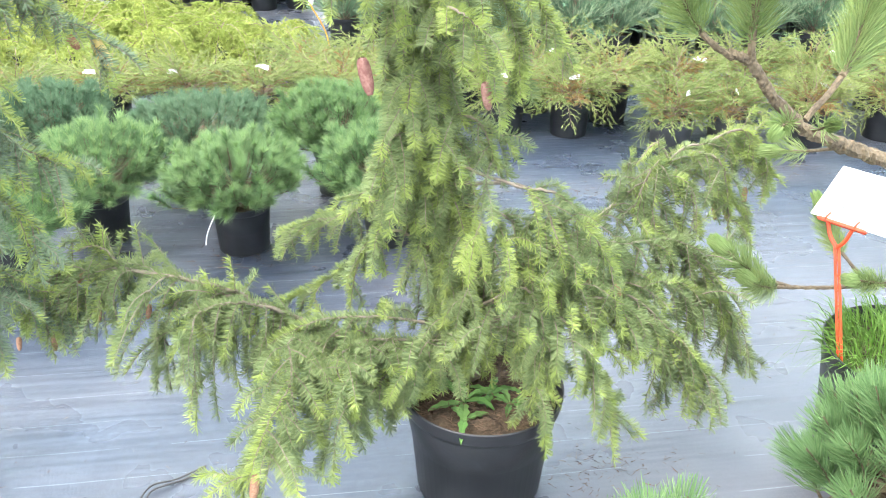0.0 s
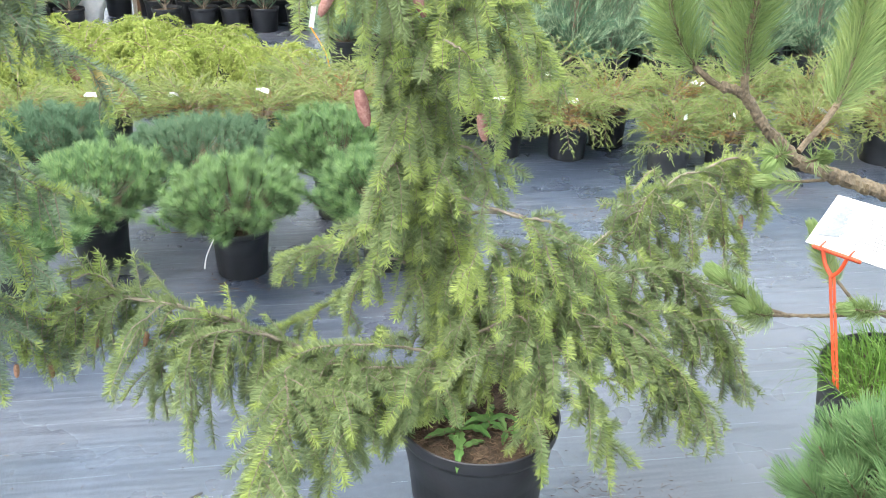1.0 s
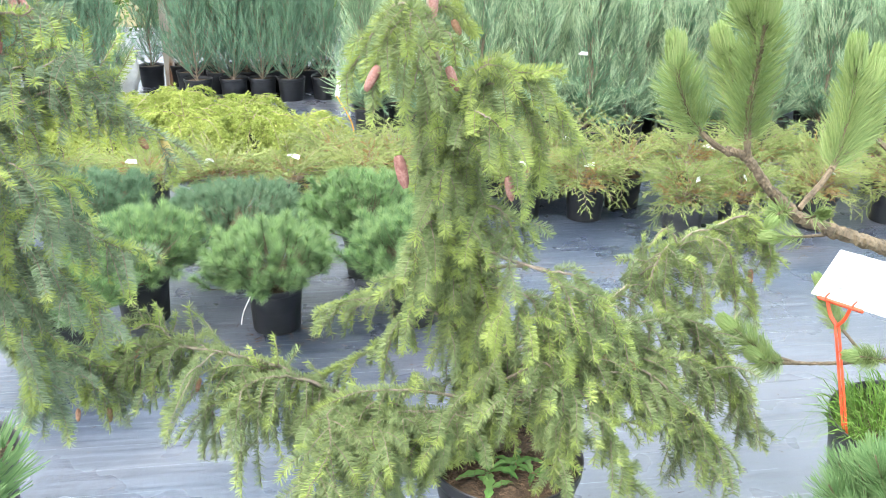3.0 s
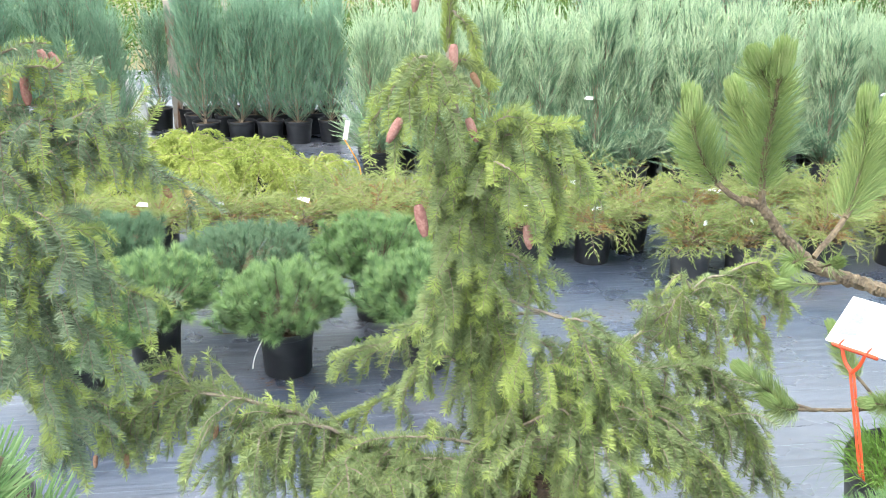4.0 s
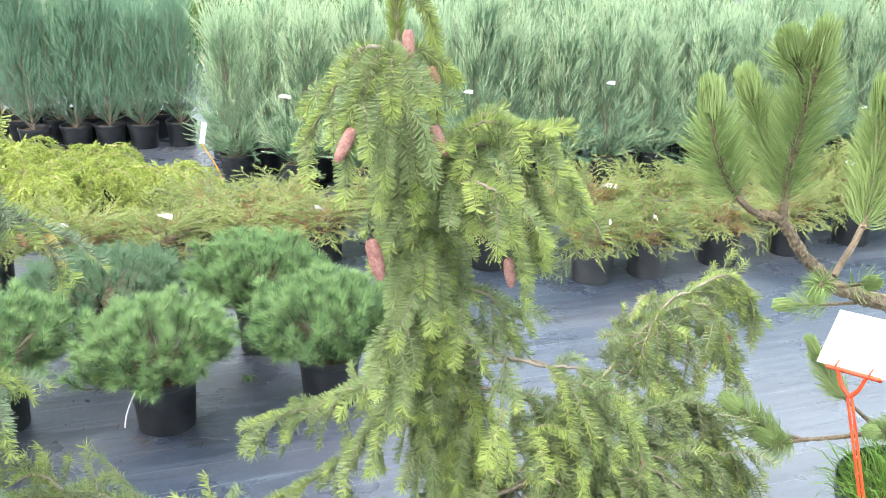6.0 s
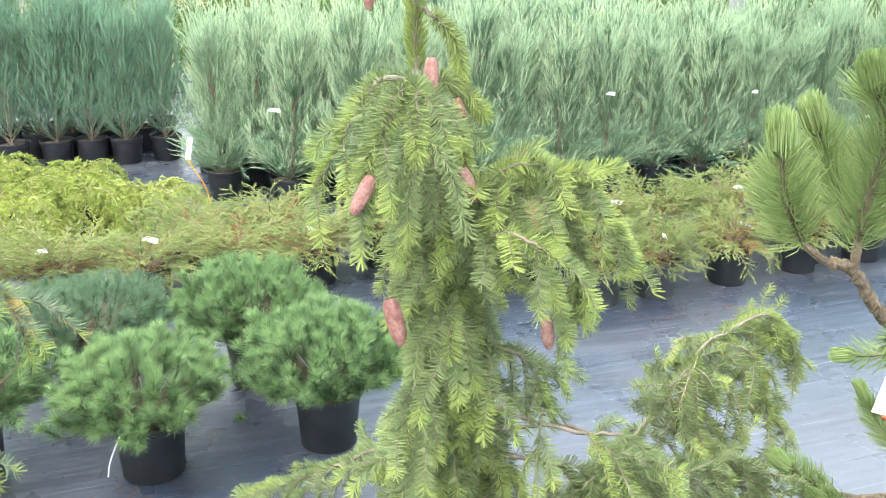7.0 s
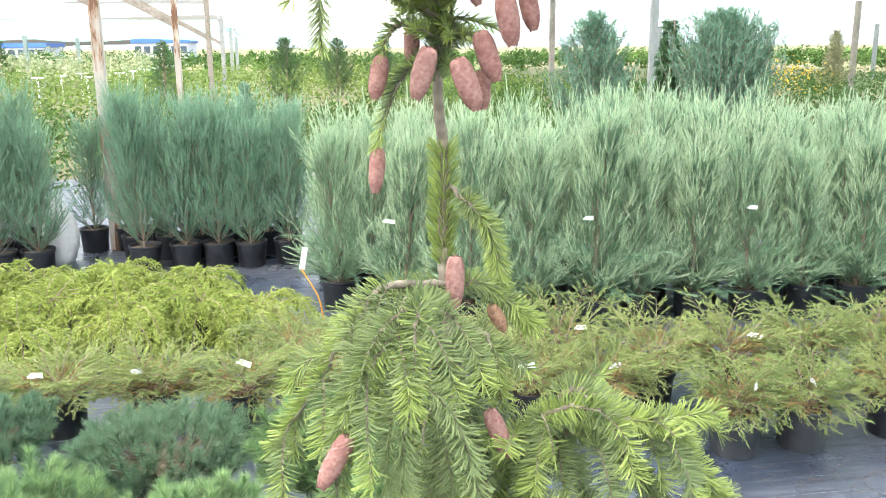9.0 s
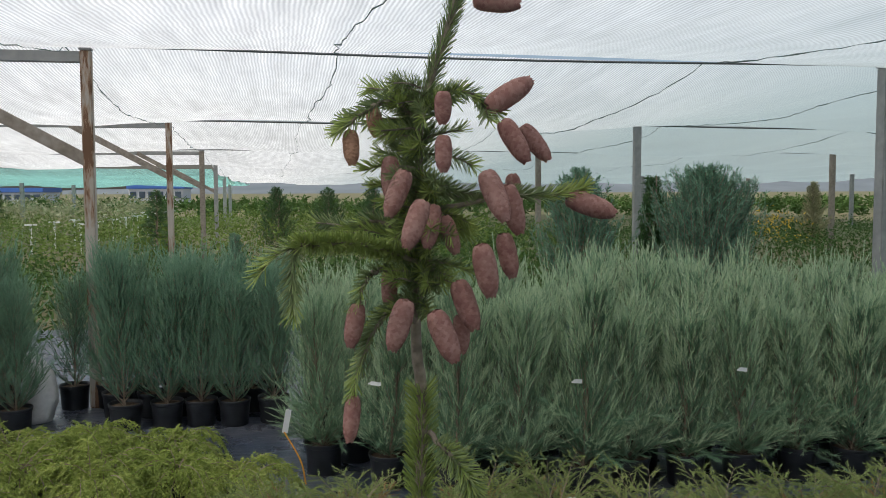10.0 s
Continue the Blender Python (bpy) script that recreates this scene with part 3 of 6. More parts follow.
# ---- spruces ----
def cone_mesh(name, material, seed):
    """A young spruce cone hanging down from its stalk, 5 cm long, of overlapping scales round a core."""
    rng = np.random.default_rng(seed)
    bag = Bag()
    n, length = 340, 0.05

    def radius(u):
        return 0.0126 * (1 - np.abs(2 * (0.09 + 0.87 * np.clip(u, 0, 1)) - 1) ** 2.8) ** 0.6 * (1.05 - 0.13 * u)

    u = np.linspace(0, 1, 12)
    core = np.stack([0 * u, 0 * u, -length * u], 1)
    tube(bag, core, 0, radius(u) * 0.92, 12)
    for i in range(n):
        s = (i + 0.5) / n
        a = i * 2.39996
        r = radius(s)
        out = np.array((math.cos(a), math.sin(a), 0))
        side = np.array((-math.sin(a), math.cos(a), 0))
        down = unit(np.array((0, 0, -1.0)) + out * (radius(min(s + 0.05, 1)) - r) / (0.05 * length))
        w, h = 0.0031 * (0.55 + 0.6 * r / 0.0128), 0.0050
        c = out * r * 0.93 + np.array((0, 0, -length * s))
        lift = out * (0.0009 + 0.0005 * rng.random())
        v = [c - side * w * 0.6 - down * h * 0.45, c + side * w * 0.6 - down * h * 0.45, c - side * w + lift, c + side * w + lift,
             c + down * h * 0.55 + lift * 1.7, c + down * h * 0.45 - out * 0.001]
        bag.add(v, [(0, 1, 3), (0, 3, 2), (2, 3, 4), (2, 4, 5), (4, 3, 5)])
    tube(bag, np.array([(0, 0, 0.002), (0, 0, -0.004)]), 0.002, 0.004, 6)
    return bag.mesh(name, material)


CONE_MESHES = {"pink": [cone_mesh("cone", CONE, s) for s in (1, 2, 3)], "green": [cone_mesh("cone", CONE_GREEN, 4)], "brown": [cone_mesh("cone", CONE_BROWN, 5)]}
CONE_LABELS = {"pink": "pinkish brown young cone hanging down", "green": "yellow-green young cone", "brown": "dull brown cone"}


def cone(tree, x, y, z, lean, length, colour="pink", fat=1.0, seed=[0]):
    """A cone whose stalk is at (x, y, z); lean: degrees by which it swings to +x."""
    seed[0] += 1
    k = length / 0.05
    girth = max(k, 0.75) * fat * 0.84
    place = tree.matrix_basis.inverted() @ (pose(x, y, z, (seed[0] * 37) % 22 - 11, -lean, 0) @ pose(0, 0, 0, 0, 0, seed[0] * 77) @ Matrix.Diagonal((girth, girth, k, 1)))
    meshes = CONE_MESHES[colour]
    return part("cone", meshes[seed[0] % len(meshes)], None, tree, CONE_LABELS[colour], at=place)


class Spruce:
    """Gathers the limbs, twigs and needles of one spruce."""

    def __init__(self, seed, heart, density=1550.0, needle=0.0192):
        self.limbs, self.twigs, self.old, self.young = [], Bag(), Bag(), Bag()
        self.lean, self.rng, self.gap = 1.22, np.random.default_rng(seed), 2.0
        self.density, self.needle, self.radius, self.full, self.heart = density, needle, 0.00095, 0.7, np.array(heart)

    def needles(self, pts, young, lo=0.0, hi=1.0, share=1.0, size=1.0, lean=None, flat=0.5, off=0.0):
        """Needles combed to both sides of a twig at an even spacing, the comb facing away from the trunk."""
        rng = self.rng
        m = int(line_length(pts) * (hi - lo) * self.density * share)
        if m < 1:
            return
        p, d, u = along(pts, m, rng, lo, hi)
        lean = rng.normal(lean or self.lean, 0.09, m) * (1 - 0.15 * (u > 0.93) - 0.55 * (u > 0.985))
        facing = pts[len(pts) // 2] - self.heart
        plane = unit(unit(facing * (1, 1, 0)) + (0, 0, 0.35) + rng.normal(0, 0.35, 3))
        if flat < 1:
            side = unit(np.cross(d, plane) + 1e-6)
            turn = np.where(rng.random(m) < 0.65, np.abs(rng.normal(0, self.full, m)), rng.uniform(-0.9, 1.6, m))[:, None]
            ring = np.where(np.arange(m) % 2, 1.0, -1.0)[:, None] * np.cos(turn) * side + np.sin(turn) * np.cross(side, d)
            out = np.cos(lean)[:, None] * d + np.sin(lean)[:, None] * ring
        else:
            out = around(d, lean, rng)
        if off:
            p = p + off * unit(out - d * (out * d).sum(1, keepdims=True))
        size = self.needle * size * rng.uniform(0.86, 1.08, m) * (1 - 0.2 * (u > 0.985))
        fresh = u > 1 - young * rng.uniform(0.4, 1.5, m)
        strips(self.young, p[fresh], out[fresh], size[fresh], self.radius, rng, plane)
        strips(self.old, p[~fresh], out[~fresh], size[~fresh], self.radius, rng, plane)

    def spray(self, p, d, length, droop, level=1, young=None):
        """A hanging twig with a few short side twigs."""
        rng = self.rng
        length = length * (1.2 if level else 1.0)
        pts = grow(p, d, length, droop, rng, max(4, int(length / 0.024)), 0.06)
        tube(self.twigs, pts, 0.0011 + 0.006 * length, 0.0009, 4, cap=False)
        young = rng.choice((0.0, 0.16, 0.34, 1.3), p=(0.30, 0.36, 0.28, 0.06)) if young is None or rng.random() < 0.5 else young
        self.needles(pts, young)
        if level:
            k = int(length / 0.085 + rng.random())
            if k:
                q, t, u = along(pts, k, rng, 0.05, 0.6)
                flat = unit(rng.normal(0, 1, 3) * (1, 1, 0.4))
                for i in range(k):
                    s = unit(np.cross(t[i], flat)) * (-1) ** i
                    self.spray(q[i], t[i] * 0.5 + s * 0.9, 0.035 + length * rng.uniform(0.2, 0.5) * (1.15 - 0.5 * u[i]), droop * rng.uniform(0.9, 1.6), level - 1, young)

    def limb(self, *points, hang=0.13, every=0.02, r=0.005, bare=0.25, young=None, level=1, clothe=0.25, side=1.0, naked=None):
        """A limb through the points, from which twigs hang. bare: the share next to the trunk with few twigs; naked: a stretch of plain bark."""
        rng = self.rng
        pts = curve_through(points, 7)
        pts[1:-1] += rng.normal(0, 0.0012, pts[1:-1].shape)
        bag = Bag()
        tube(bag, pts, r * 0.85, 0.0018, 6, 0.06, rng)
        self.limbs.append(bag)
        for lo, hi in ((clothe, 1.0),) if naked is None else ((clothe, naked[0]), (naked[1], 1.0)):
            self.needles(pts, 0.25 if young is None else 1.6 * young, lo, hi, 1.35)
        k = int(line_length(pts) * (1 - bare) / (every * (self.gap if level else 2.3)))
        if not k:
            return
        q, t, u = along(pts, k, rng, bare, 0.99)
        for i in range(k):
            s = unit(np.cross(t[i], (0, 0, 1.0))) * (-1) ** i
            d = t[i] * rng.uniform(0.2, 0.7) + s * rng.uniform(0.3, 0.9) * side + np.array((0, 0, rng.uniform(-0.35, 0.55)))
            self.spray(q[i], d, hang * rng.uniform(0.5, 1.2), rng.uniform(5, 32) if level else rng.uniform(15, 30), level, young)

    def finish(self, tree, old_material, young_material=None):
        back = np.array(tree.matrix_basis.inverted())
        local = [("limb", bag, PALE_BARK, "", "") for bag in self.limbs]
        local += [("twig_growth", self.twigs, PALE_BARK, "thin pale brown twigs", "stuff"), ("needles", self.old, old_material, "dense mid-green needles", "stuff"),
                  ("young_needles", self.young, young_material or SPRUCE_YOUNG, "fresh yellow-green tips", "stuff")]
        for name, bag, material, label, kind in local:
            bag.v = [v @ back[:3, :3].T + back[:3, 3] for v in bag.v]
            tagged(part(name, bag, material, tree, label, name == "limb"), kind=kind)


def trunk_part(tree, points, r0, r1, material, seed, label="rough brown trunk"):
    rng = np.random.default_rng(seed)
    bag = Bag()
    back = np.array(tree.matrix_basis.inverted())
    pts = curve_through(points, 8)
    tube(bag, pts @ back[:3, :3].T + back[:3, 3], r0, r1, 10, 0.06, rng)
    return part("trunk", bag, material, tree, label, True)


def leaf_strip(bag, p, d, length, width, rise, rng):
    """A broad weed leaf that arches over, with a folded midrib."""
    n = 8
    u = np.linspace(0, 1, n)
    d = unit(np.array((d[0], d[1], 0.0)))
    mid = np.array(p) + np.outer(u * length, d) + np.outer(rise * (u * 1.6 - 1.5 * u ** 2.2) * length, (0, 0, 1.0))
    side = np.cross(d, (0, 0, 1.0))
    w = width * np.sin(math.pi * np.clip(u * 0.93 + 0.04, 0, 1)) ** 0.8 * (1 + 0.25 * np.sin(u * 25))
    v = np.stack([mid - np.outer(w, side) + (0, 0, 0.004), mid, mid + np.outer(w, side) + (0, 0, 0.004)], 1).reshape(-1, 3)
    f = []
    for i in range(n - 1):
        for k in range(2):
            a = i * 3 + k
            f += [(a, a + 1, a + 4), (a, a + 4, a + 3)]
    bag.add(v, f)


def weeping_spruce():
    tree = thing("weeping_spruce", 1.17, 5.487, 0, 0, "weeping spruce with hanging branches and pink cones, black pot", "spruce")
    limb_of = Spruce(11, (1.05, 5.59, 0.8))
    limb, spray, rng = limb_of.limb, limb_of.spray, limb_of.rng
    part("pot", pot_shape(0.20, 0.158, 0.30, 0.014, 56), POT, tree, "large black plastic pot with a rolled lip", True)
    part("soil", soil_shape(0.182, 0.262, rng), SOIL, tree, "dark soil strewn with dry needles")
    stem = [(1.165, 5.565, 0.24), (1.15, 5.58, 0.45), (1.09, 5.61, 0.75), (1.046, 5.61, 0.92), (1.02, 5.60, 1.17), (0.99, 5.59, 1.33), (0.98, 5.60, 1.45),
            (0.985, 5.62, 1.56), (0.979, 5.62, 1.62), (0.984, 5.62, 1.74), (0.985, 5.62, 1.86), (1.0, 5.62, 1.915), (1.028, 5.62, 2.0), (1.05, 5.62, 2.07)]
    trunk_part(tree, stem[:7], 0.019, 0.0075, PALE_BARK, 1)
    trunk_part(tree, stem[6:], 0.0072, 0.003, PALE_BARK, 2, "slender brown leader")
    # needles standing along the leader
    leader = curve_through(stem[6:], 8)
    limb_of.needle = 0.022
    limb_of.needles(leader, 2.0, 0.0, 0.185, 4.5, 0.85, 0.85, 1.0, 0.006)
    limb_of.needles(curve_through(stem[5:7], 8), 2.0, 0.8, 1.0, 5.5, 0.72, 0.62, 1.0, 0.005)
    limb_of.needles(curve_through(stem[4:7], 8), 0.0, 0.4, 1.0, 0.5, 0.9, 1.0, 1.0, 0.008)
    limb_of.needles(leader, 0.0, 0.30, 0.66, 2.2, 0.85, 0.9, 1.0, 0.005)
    limb_of.needles(leader, 0.1, 0.66, 1.0, 2.2, 0.80, 0.55, 1.0, 0.003)
    limb_of.needle = 0.0192
    # skirt of twigs hanging round the trunk
    low = curve_through(stem[1:6], 12)
    q, t, u = along(low, 84, rng, 0.0, 0.97)
    for i in range(len(q)):
        a = rng.uniform(0, 2 * math.pi)
        out = np.array((math.cos(a), math.sin(a), rng.uniform(-0.2, 0.35)))
        spray(q[i], out, rng.uniform(0.12, 0.26) * (1.1 - 0.3 * u[i]), rng.uniform(14, 38), 1)
    # shorter twigs crowding the side away from the rows behind, over the trunk and the pot
    q, t, u = along(low, 50, rng, 0.0, 0.85)
    for i in range(len(q)):
        a = rng.uniform(-0.95, 0.95) * math.pi / 2 - math.pi / 2
        spray(q[i], (math.cos(a), math.sin(a), rng.uniform(0.0, 0.5)), rng.uniform(0.10, 0.2), rng.uniform(10, 30), 1)
    # left side, low
    limb((1.15, 5.57, 0.42), (0.95, 5.55, 0.38), (0.68, 5.55, 0.51), (0.58, 5.55, 0.57), (0.40, 5.57, 0.615), (0.25, 5.66, 0.59), (0.10, 5.66, 0.54), hang=0.17, bare=0.08, every=0.009, r=0.011, clothe=0.05, naked=(0.68, 0.82))
    limb((0.72, 5.55, 0.49), (0.62, 5.50, 0.56), (0.52, 5.48, 0.55), (0.46, 5.45, 0.46), hang=0.2, bare=0.1, every=0.014)
    limb((1.1, 5.5, 0.40), (0.88, 5.47, 0.41), (0.73, 5.42, 0.51), (0.72, 5.32, 0.47), (0.67, 5.20, 0.44), (0.63, 5.12, 0.37), hang=0.15, bare=0.08, every=0.010, r=0.005, clothe=0.05)
    limb((1.1, 5.5, 0.42), (0.90, 5.45, 0.47), (0.82, 5.36, 0.48), (0.85, 5.30, 0.40), hang=0.14, bare=0.08, every=0.012, clothe=0.05)
    limb((0.9, 5.5, 0.42), (0.80, 5.48, 0.47), (0.70, 5.45, 0.40), hang=0.16, bare=0.1, every=0.014)
    limb((1.05, 5.52, 0.46), (0.92, 5.50, 0.50), (0.78, 5.50, 0.50), (0.66, 5.47, 0.46), hang=0.16, bare=0.15, every=0.012, clothe=0.1)
    limb((1.05, 5.52, 0.40), (0.96, 5.44, 0.42), (0.90, 5.38, 0.38), hang=0.10, bare=0.15, every=0.012, clothe=0.1)
    limb((0.60, 5.54, 0.55), (0.52, 5.58, 0.56), (0.42, 5.60, 0.50), hang=0.18, bare=0.1, every=0.014, clothe=0.1)
    limb((0.36, 5.60, 0.60), (0.30, 5.62, 0.66), (0.26, 5.60, 0.66), hang=0.10, bare=0.1, every=0.018, clothe=0.1, young=0.6)
    for x, y, z, lean, length in ((0.30, 5.64, 0.63, -0.3, 0.07), (0.31, 5.63, 0.63, 0.1, 0.07), (0.34, 5.62, 0.63, 0.5, 0.07), (0.60, 5.54, 0.57, 0.0, 0.08), (0.62, 5.53, 0.57, 0.5, 0.06), (0.56, 5.53, 0.57, -0.4, 0.07), (0.93, 5.48, 0.50, 0.1, 0.06)):
        spray((x, y, z), (lean, -0.1, 1.0), length, 0.0, 0, 1.3)
    # left side, middle
    limb((1.02, 5.64, 0.74), (0.95, 5.70, 0.71), (0.83, 5.76, 0.64), (0.70, 5.83, 0.57), hang=0.10, bare=0.3, every=0.013, r=0.006)
    limb((1.05, 5.6, 0.62), (0.96, 5.60, 0.67), (0.84, 5.66, 0.54), (0.68, 5.70, 0.43), hang=0.09, bare=0.2, every=0.015)
    limb((1.05, 5.6, 0.72), (0.95, 5.60, 0.70), (0.88, 5.62, 0.58), hang=0.12, bare=0.2, every=0.015)
    # right side
    limb((1.08, 5.56, 0.86), (1.21, 5.47, 0.83), (1.31, 5.45, 0.81), (1.38, 5.44, 0.74), (1.45, 5.42, 0.62), hang=0.11, bare=0.35, every=0.014, clothe=0.5)
    limb((1.1, 5.56, 0.8), (1.25, 5.50, 0.81), (1.29, 5.40, 0.76), (1.31, 5.36, 0.67), hang=0.10, bare=0.5, every=0.014, clothe=0.7)
    limb((1.15, 5.58, 0.52), (1.42, 5.66, 0.60), (1.59, 5.75, 0.67), (1.72, 5.82, 0.73), (1.77, 5.83, 0.76), (1.84, 5.86, 0.76), (1.98, 5.93, 0.76), hang=0.11, bare=0.15, every=0.010, r=0.009, clothe=0.12, young=0.3, naked=(0.74, 0.84))
    limb((1.72, 5.82, 0.73), (1.68, 5.82, 0.78), (1.62, 5.80, 0.73), hang=0.07, bare=0.5, every=0.02, r=0.005, young=0.6)
    limb((1.76, 5.80, 0.71), (1.88, 5.84, 0.64), (2.00, 5.86, 0.52), hang=0.08, bare=0.2, every=0.02, r=0.006, young=0.5)
    limb((1.59, 5.75, 0.67), (1.66, 5.72, 0.66), (1.74, 5.70, 0.56), hang=0.13, bare=0.1, every=0.016, young=0.4)
    limb((1.60, 5.76, 0.67), (1.66, 5.74, 0.76), (1.62, 5.70, 0.75), (1.58, 5.68, 0.66), hang=0.10, bare=0.15, every=0.012, clothe=0.1, young=0.4)
    limb((1.84, 5.86, 0.76), (1.92, 5.84, 0.80), (1.99, 5.83, 0.74), (2.02, 5.83, 0.66), hang=0.10, bare=0.1, every=0.012, clothe=0.1, young=0.7)
    limb((1.78, 5.83, 0.75), (1.84, 5.78, 0.74), (1.86, 5.74, 0.66), (1.87, 5.72, 0.56), hang=0.10, bare=0.1, every=0.014, clothe=0.1, young=0.5)
    limb((1.66, 5.78, 0.70), (1.74, 5.74, 0.70), (1.76, 5.70, 0.62), hang=0.12, bare=0.1, every=0.013, clothe=0.1, young=0.4)
    for x, y, z, lean, length in ((1.96, 5.92, 0.75, 0.1, 0.09), (1.98, 5.90, 0.75, 0.5, 0.07), (1.90, 5.88, 0.77, 0.2, 0.05), (1.69, 5.80, 0.72, -0.1, 0.08), (1.55, 5.72, 0.66, 0.1, 0.07), (1.74, 5.66, 0.60, 0.6, 0.06), (1.80, 5.62, 0.56, 0.7, 0.07)):
        spray((x, y, z), (lean, -0.1, 1.0), length, 0.0, 0, 1.3)
    limb((1.17, 5.53, 0.45), (1.34, 5.42, 0.56), (1.45, 5.40, 0.56), (1.60, 5.42, 0.44), (1.72, 5.43, 0.32), hang=0.12, bare=0.12, every=0.011, r=0.0055, clothe=0.1)
    limb((1.16, 5.55, 0.5), (1.39, 5.52, 0.64), (1.52, 5.55, 0.63), (1.68, 5.60, 0.60), (1.81, 5.62, 0.45), (1.91, 5.62, 0.24), hang=0.12, bare=0.12, every=0.012, r=0.0055, clothe=0.1)
    limb((1.16, 5.54, 0.48), (1.36, 5.50, 0.59), (1.50, 5.50, 0.55), (1.66, 5.54, 0.52), (1.83, 5.56, 0.40), hang=0.14, bare=0.12, every=0.012, r=0.0055, clothe=0.1)
    limb((1.40, 5.52, 0.60), (1.50, 5.47, 0.52), (1.60, 5.46, 0.40), (1.62, 5.45, 0.28), hang=0.11, bare=0.1, every=0.014)
    limb((1.16, 5.52, 0.5), (1.24, 5.40, 0.61), (1.27, 5.34, 0.52), (1.24, 5.30, 0.35), hang=0.11, bare=0.3, every=0.014)
    limb((1.16, 5.52, 0.45), (1.30, 5.38, 0.55), (1.38, 5.34, 0.46), (1.45, 5.32, 0.31), hang=0.12, bare=0.3, every=0.012)
    limb((1.16, 5.52, 0.60), (1.30, 5.44, 0.64), (1.40, 5.40, 0.56), (1.42, 5.37, 0.45), hang=0.12, bare=0.2, every=0.014)
    limb((1.12, 5.56, 0.75), (1.22, 5.48, 0.74), (1.26, 5.43, 0.62), hang=0.14, bare=0.2, every=0.013)
    limb((1.15, 5.54, 0.42), (1.22, 5.44, 0.48), (1.30, 5.38, 0.42), hang=0.10, bare=0.2, every=0.012, clothe=0.1)
    limb((1.45, 5.50, 0.56), (1.54, 5.44, 0.52), (1.64, 5.40, 0.42), (1.70, 5.40, 0.34), hang=0.12, bare=0.1, every=0.012, clothe=0.1)
    limb((1.30, 5.56, 0.58), (1.45, 5.60, 0.62), (1.58, 5.62, 0.52), hang=0.15, bare=0.1, every=0.013, clothe=0.1)
    limb((1.55, 5.72, 0.64), (1.64, 5.66, 0.62), (1.74, 5.64, 0.50), (1.78, 5.62, 0.38), hang=0.14, bare=0.1, every=0.013, clothe=0.1)
    limb((1.05, 5.60, 0.95), (1.14, 5.52, 0.96), (1.18, 5.48, 0.86), hang=0.15, bare=0.2, every=0.013, clothe=0.2)
    limb((1.05, 5.60, 0.90), (0.96, 5.54, 0.92), (0.93, 5.50, 0.82), hang=0.16, bare=0.2, every=0.013, clothe=0.2)
    for k in range(24):
        spray((rng.uniform(1.12, 1.32), rng.uniform(5.40, 5.56), rng.uniform(0.50, 0.80)), (rng.uniform(-0.5, 0.8), rng.uniform(-0.8, 0.1), 0.2), rng.uniform(0.09, 0.16), rng.uniform(12, 30), 1)
    for k in range(22):
        spray((rng.uniform(0.80, 1.10), rng.uniform(5.40, 5.54), rng.uniform(0.40, 0.50)), (rng.uniform(-0.8, 0.3), rng.uniform(-0.8, 0.1), 0.3), rng.uniform(0.08, 0.14), rng.uniform(10, 26), 1)
    limb_of.density, limb_of.needle, limb_of.radius, limb_of.full = 1950.0, 0.0200, 0.00085, 0.85
    # hood near the head
    limb((0.985, 5.565, 1.41), (0.91, 5.52, 1.43), (0.87, 5.50, 1.40), (0.84, 5.48, 1.36), (0.78, 5.46, 1.28), hang=0.079, bare=0.1, every=0.015, level=0, side=0.6, r=0.006, young=0.45, clothe=0.05)
    limb((0.985, 5.565, 1.39), (0.93, 5.48, 1.43), (0.90, 5.42, 1.41), (0.86, 5.40, 1.36), (0.845, 5.40, 1.31), hang=0.126, bare=0.2, every=0.012, level=0, side=0.6, young=0.3, clothe=0.1)
    limb((0.985, 5.565, 1.38), (0.93, 5.44, 1.43), (0.92, 5.40, 1.40), (0.91, 5.38, 1.34), hang=0.168, bare=0.3, every=0.011, level=0, side=0.6, young=0.2)
    limb((0.985, 5.565, 1.40), (1.01, 5.55, 1.42), (1.05, 5.56, 1.39), (1.08, 5.56, 1.36), hang=0.053, bare=0.3, every=0.028, level=0, side=0.6, r=0.004, clothe=0.1)
    limb((0.985, 5.57, 1.36), (0.95, 5.50, 1.34), (0.93, 5.46, 1.26), hang=0.168, bare=0.1, every=0.012, level=0, side=0.6, young=0.2)
    limb((0.99, 5.57, 1.36), (1.02, 5.52, 1.36), (1.03, 5.50, 1.29), hang=0.095, bare=0.1, every=0.017, level=0, side=0.6, young=0.25)
    limb((0.99, 5.60, 1.52), (1.01, 5.57, 1.50), (1.03, 5.56, 1.47), (1.04, 5.56, 1.41), hang=0.032, bare=0.5, every=0.048, level=0, side=0.6, r=0.004, clothe=0.1)
    for points in (((0.99, 5.60, 1.52), (1.01, 5.57, 1.50), (1.03, 5.56, 1.47), (1.04, 5.56, 1.41)), ((0.985, 5.565, 1.40), (1.01, 5.55, 1.42), (1.05, 5.56, 1.39), (1.08, 5.56, 1.36))):
        limb_of.needles(curve_through(points, 7), 0.8, 0.15, 1.0, 2.2, 1.0, 0.9, 1.0)
    # right hood
    limb((1.04, 5.6, 1.06), (1.05, 5.52, 1.21), (1.08, 5.48, 1.29), (1.10, 5.46, 1.32), (1.16, 5.45, 1.29), (1.24, 5.44, 1.22), (1.30, 5.43, 1.12), hang=0.105, bare=0.2, every=0.010, level=0, side=0.6, r=0.007, young=0.25)
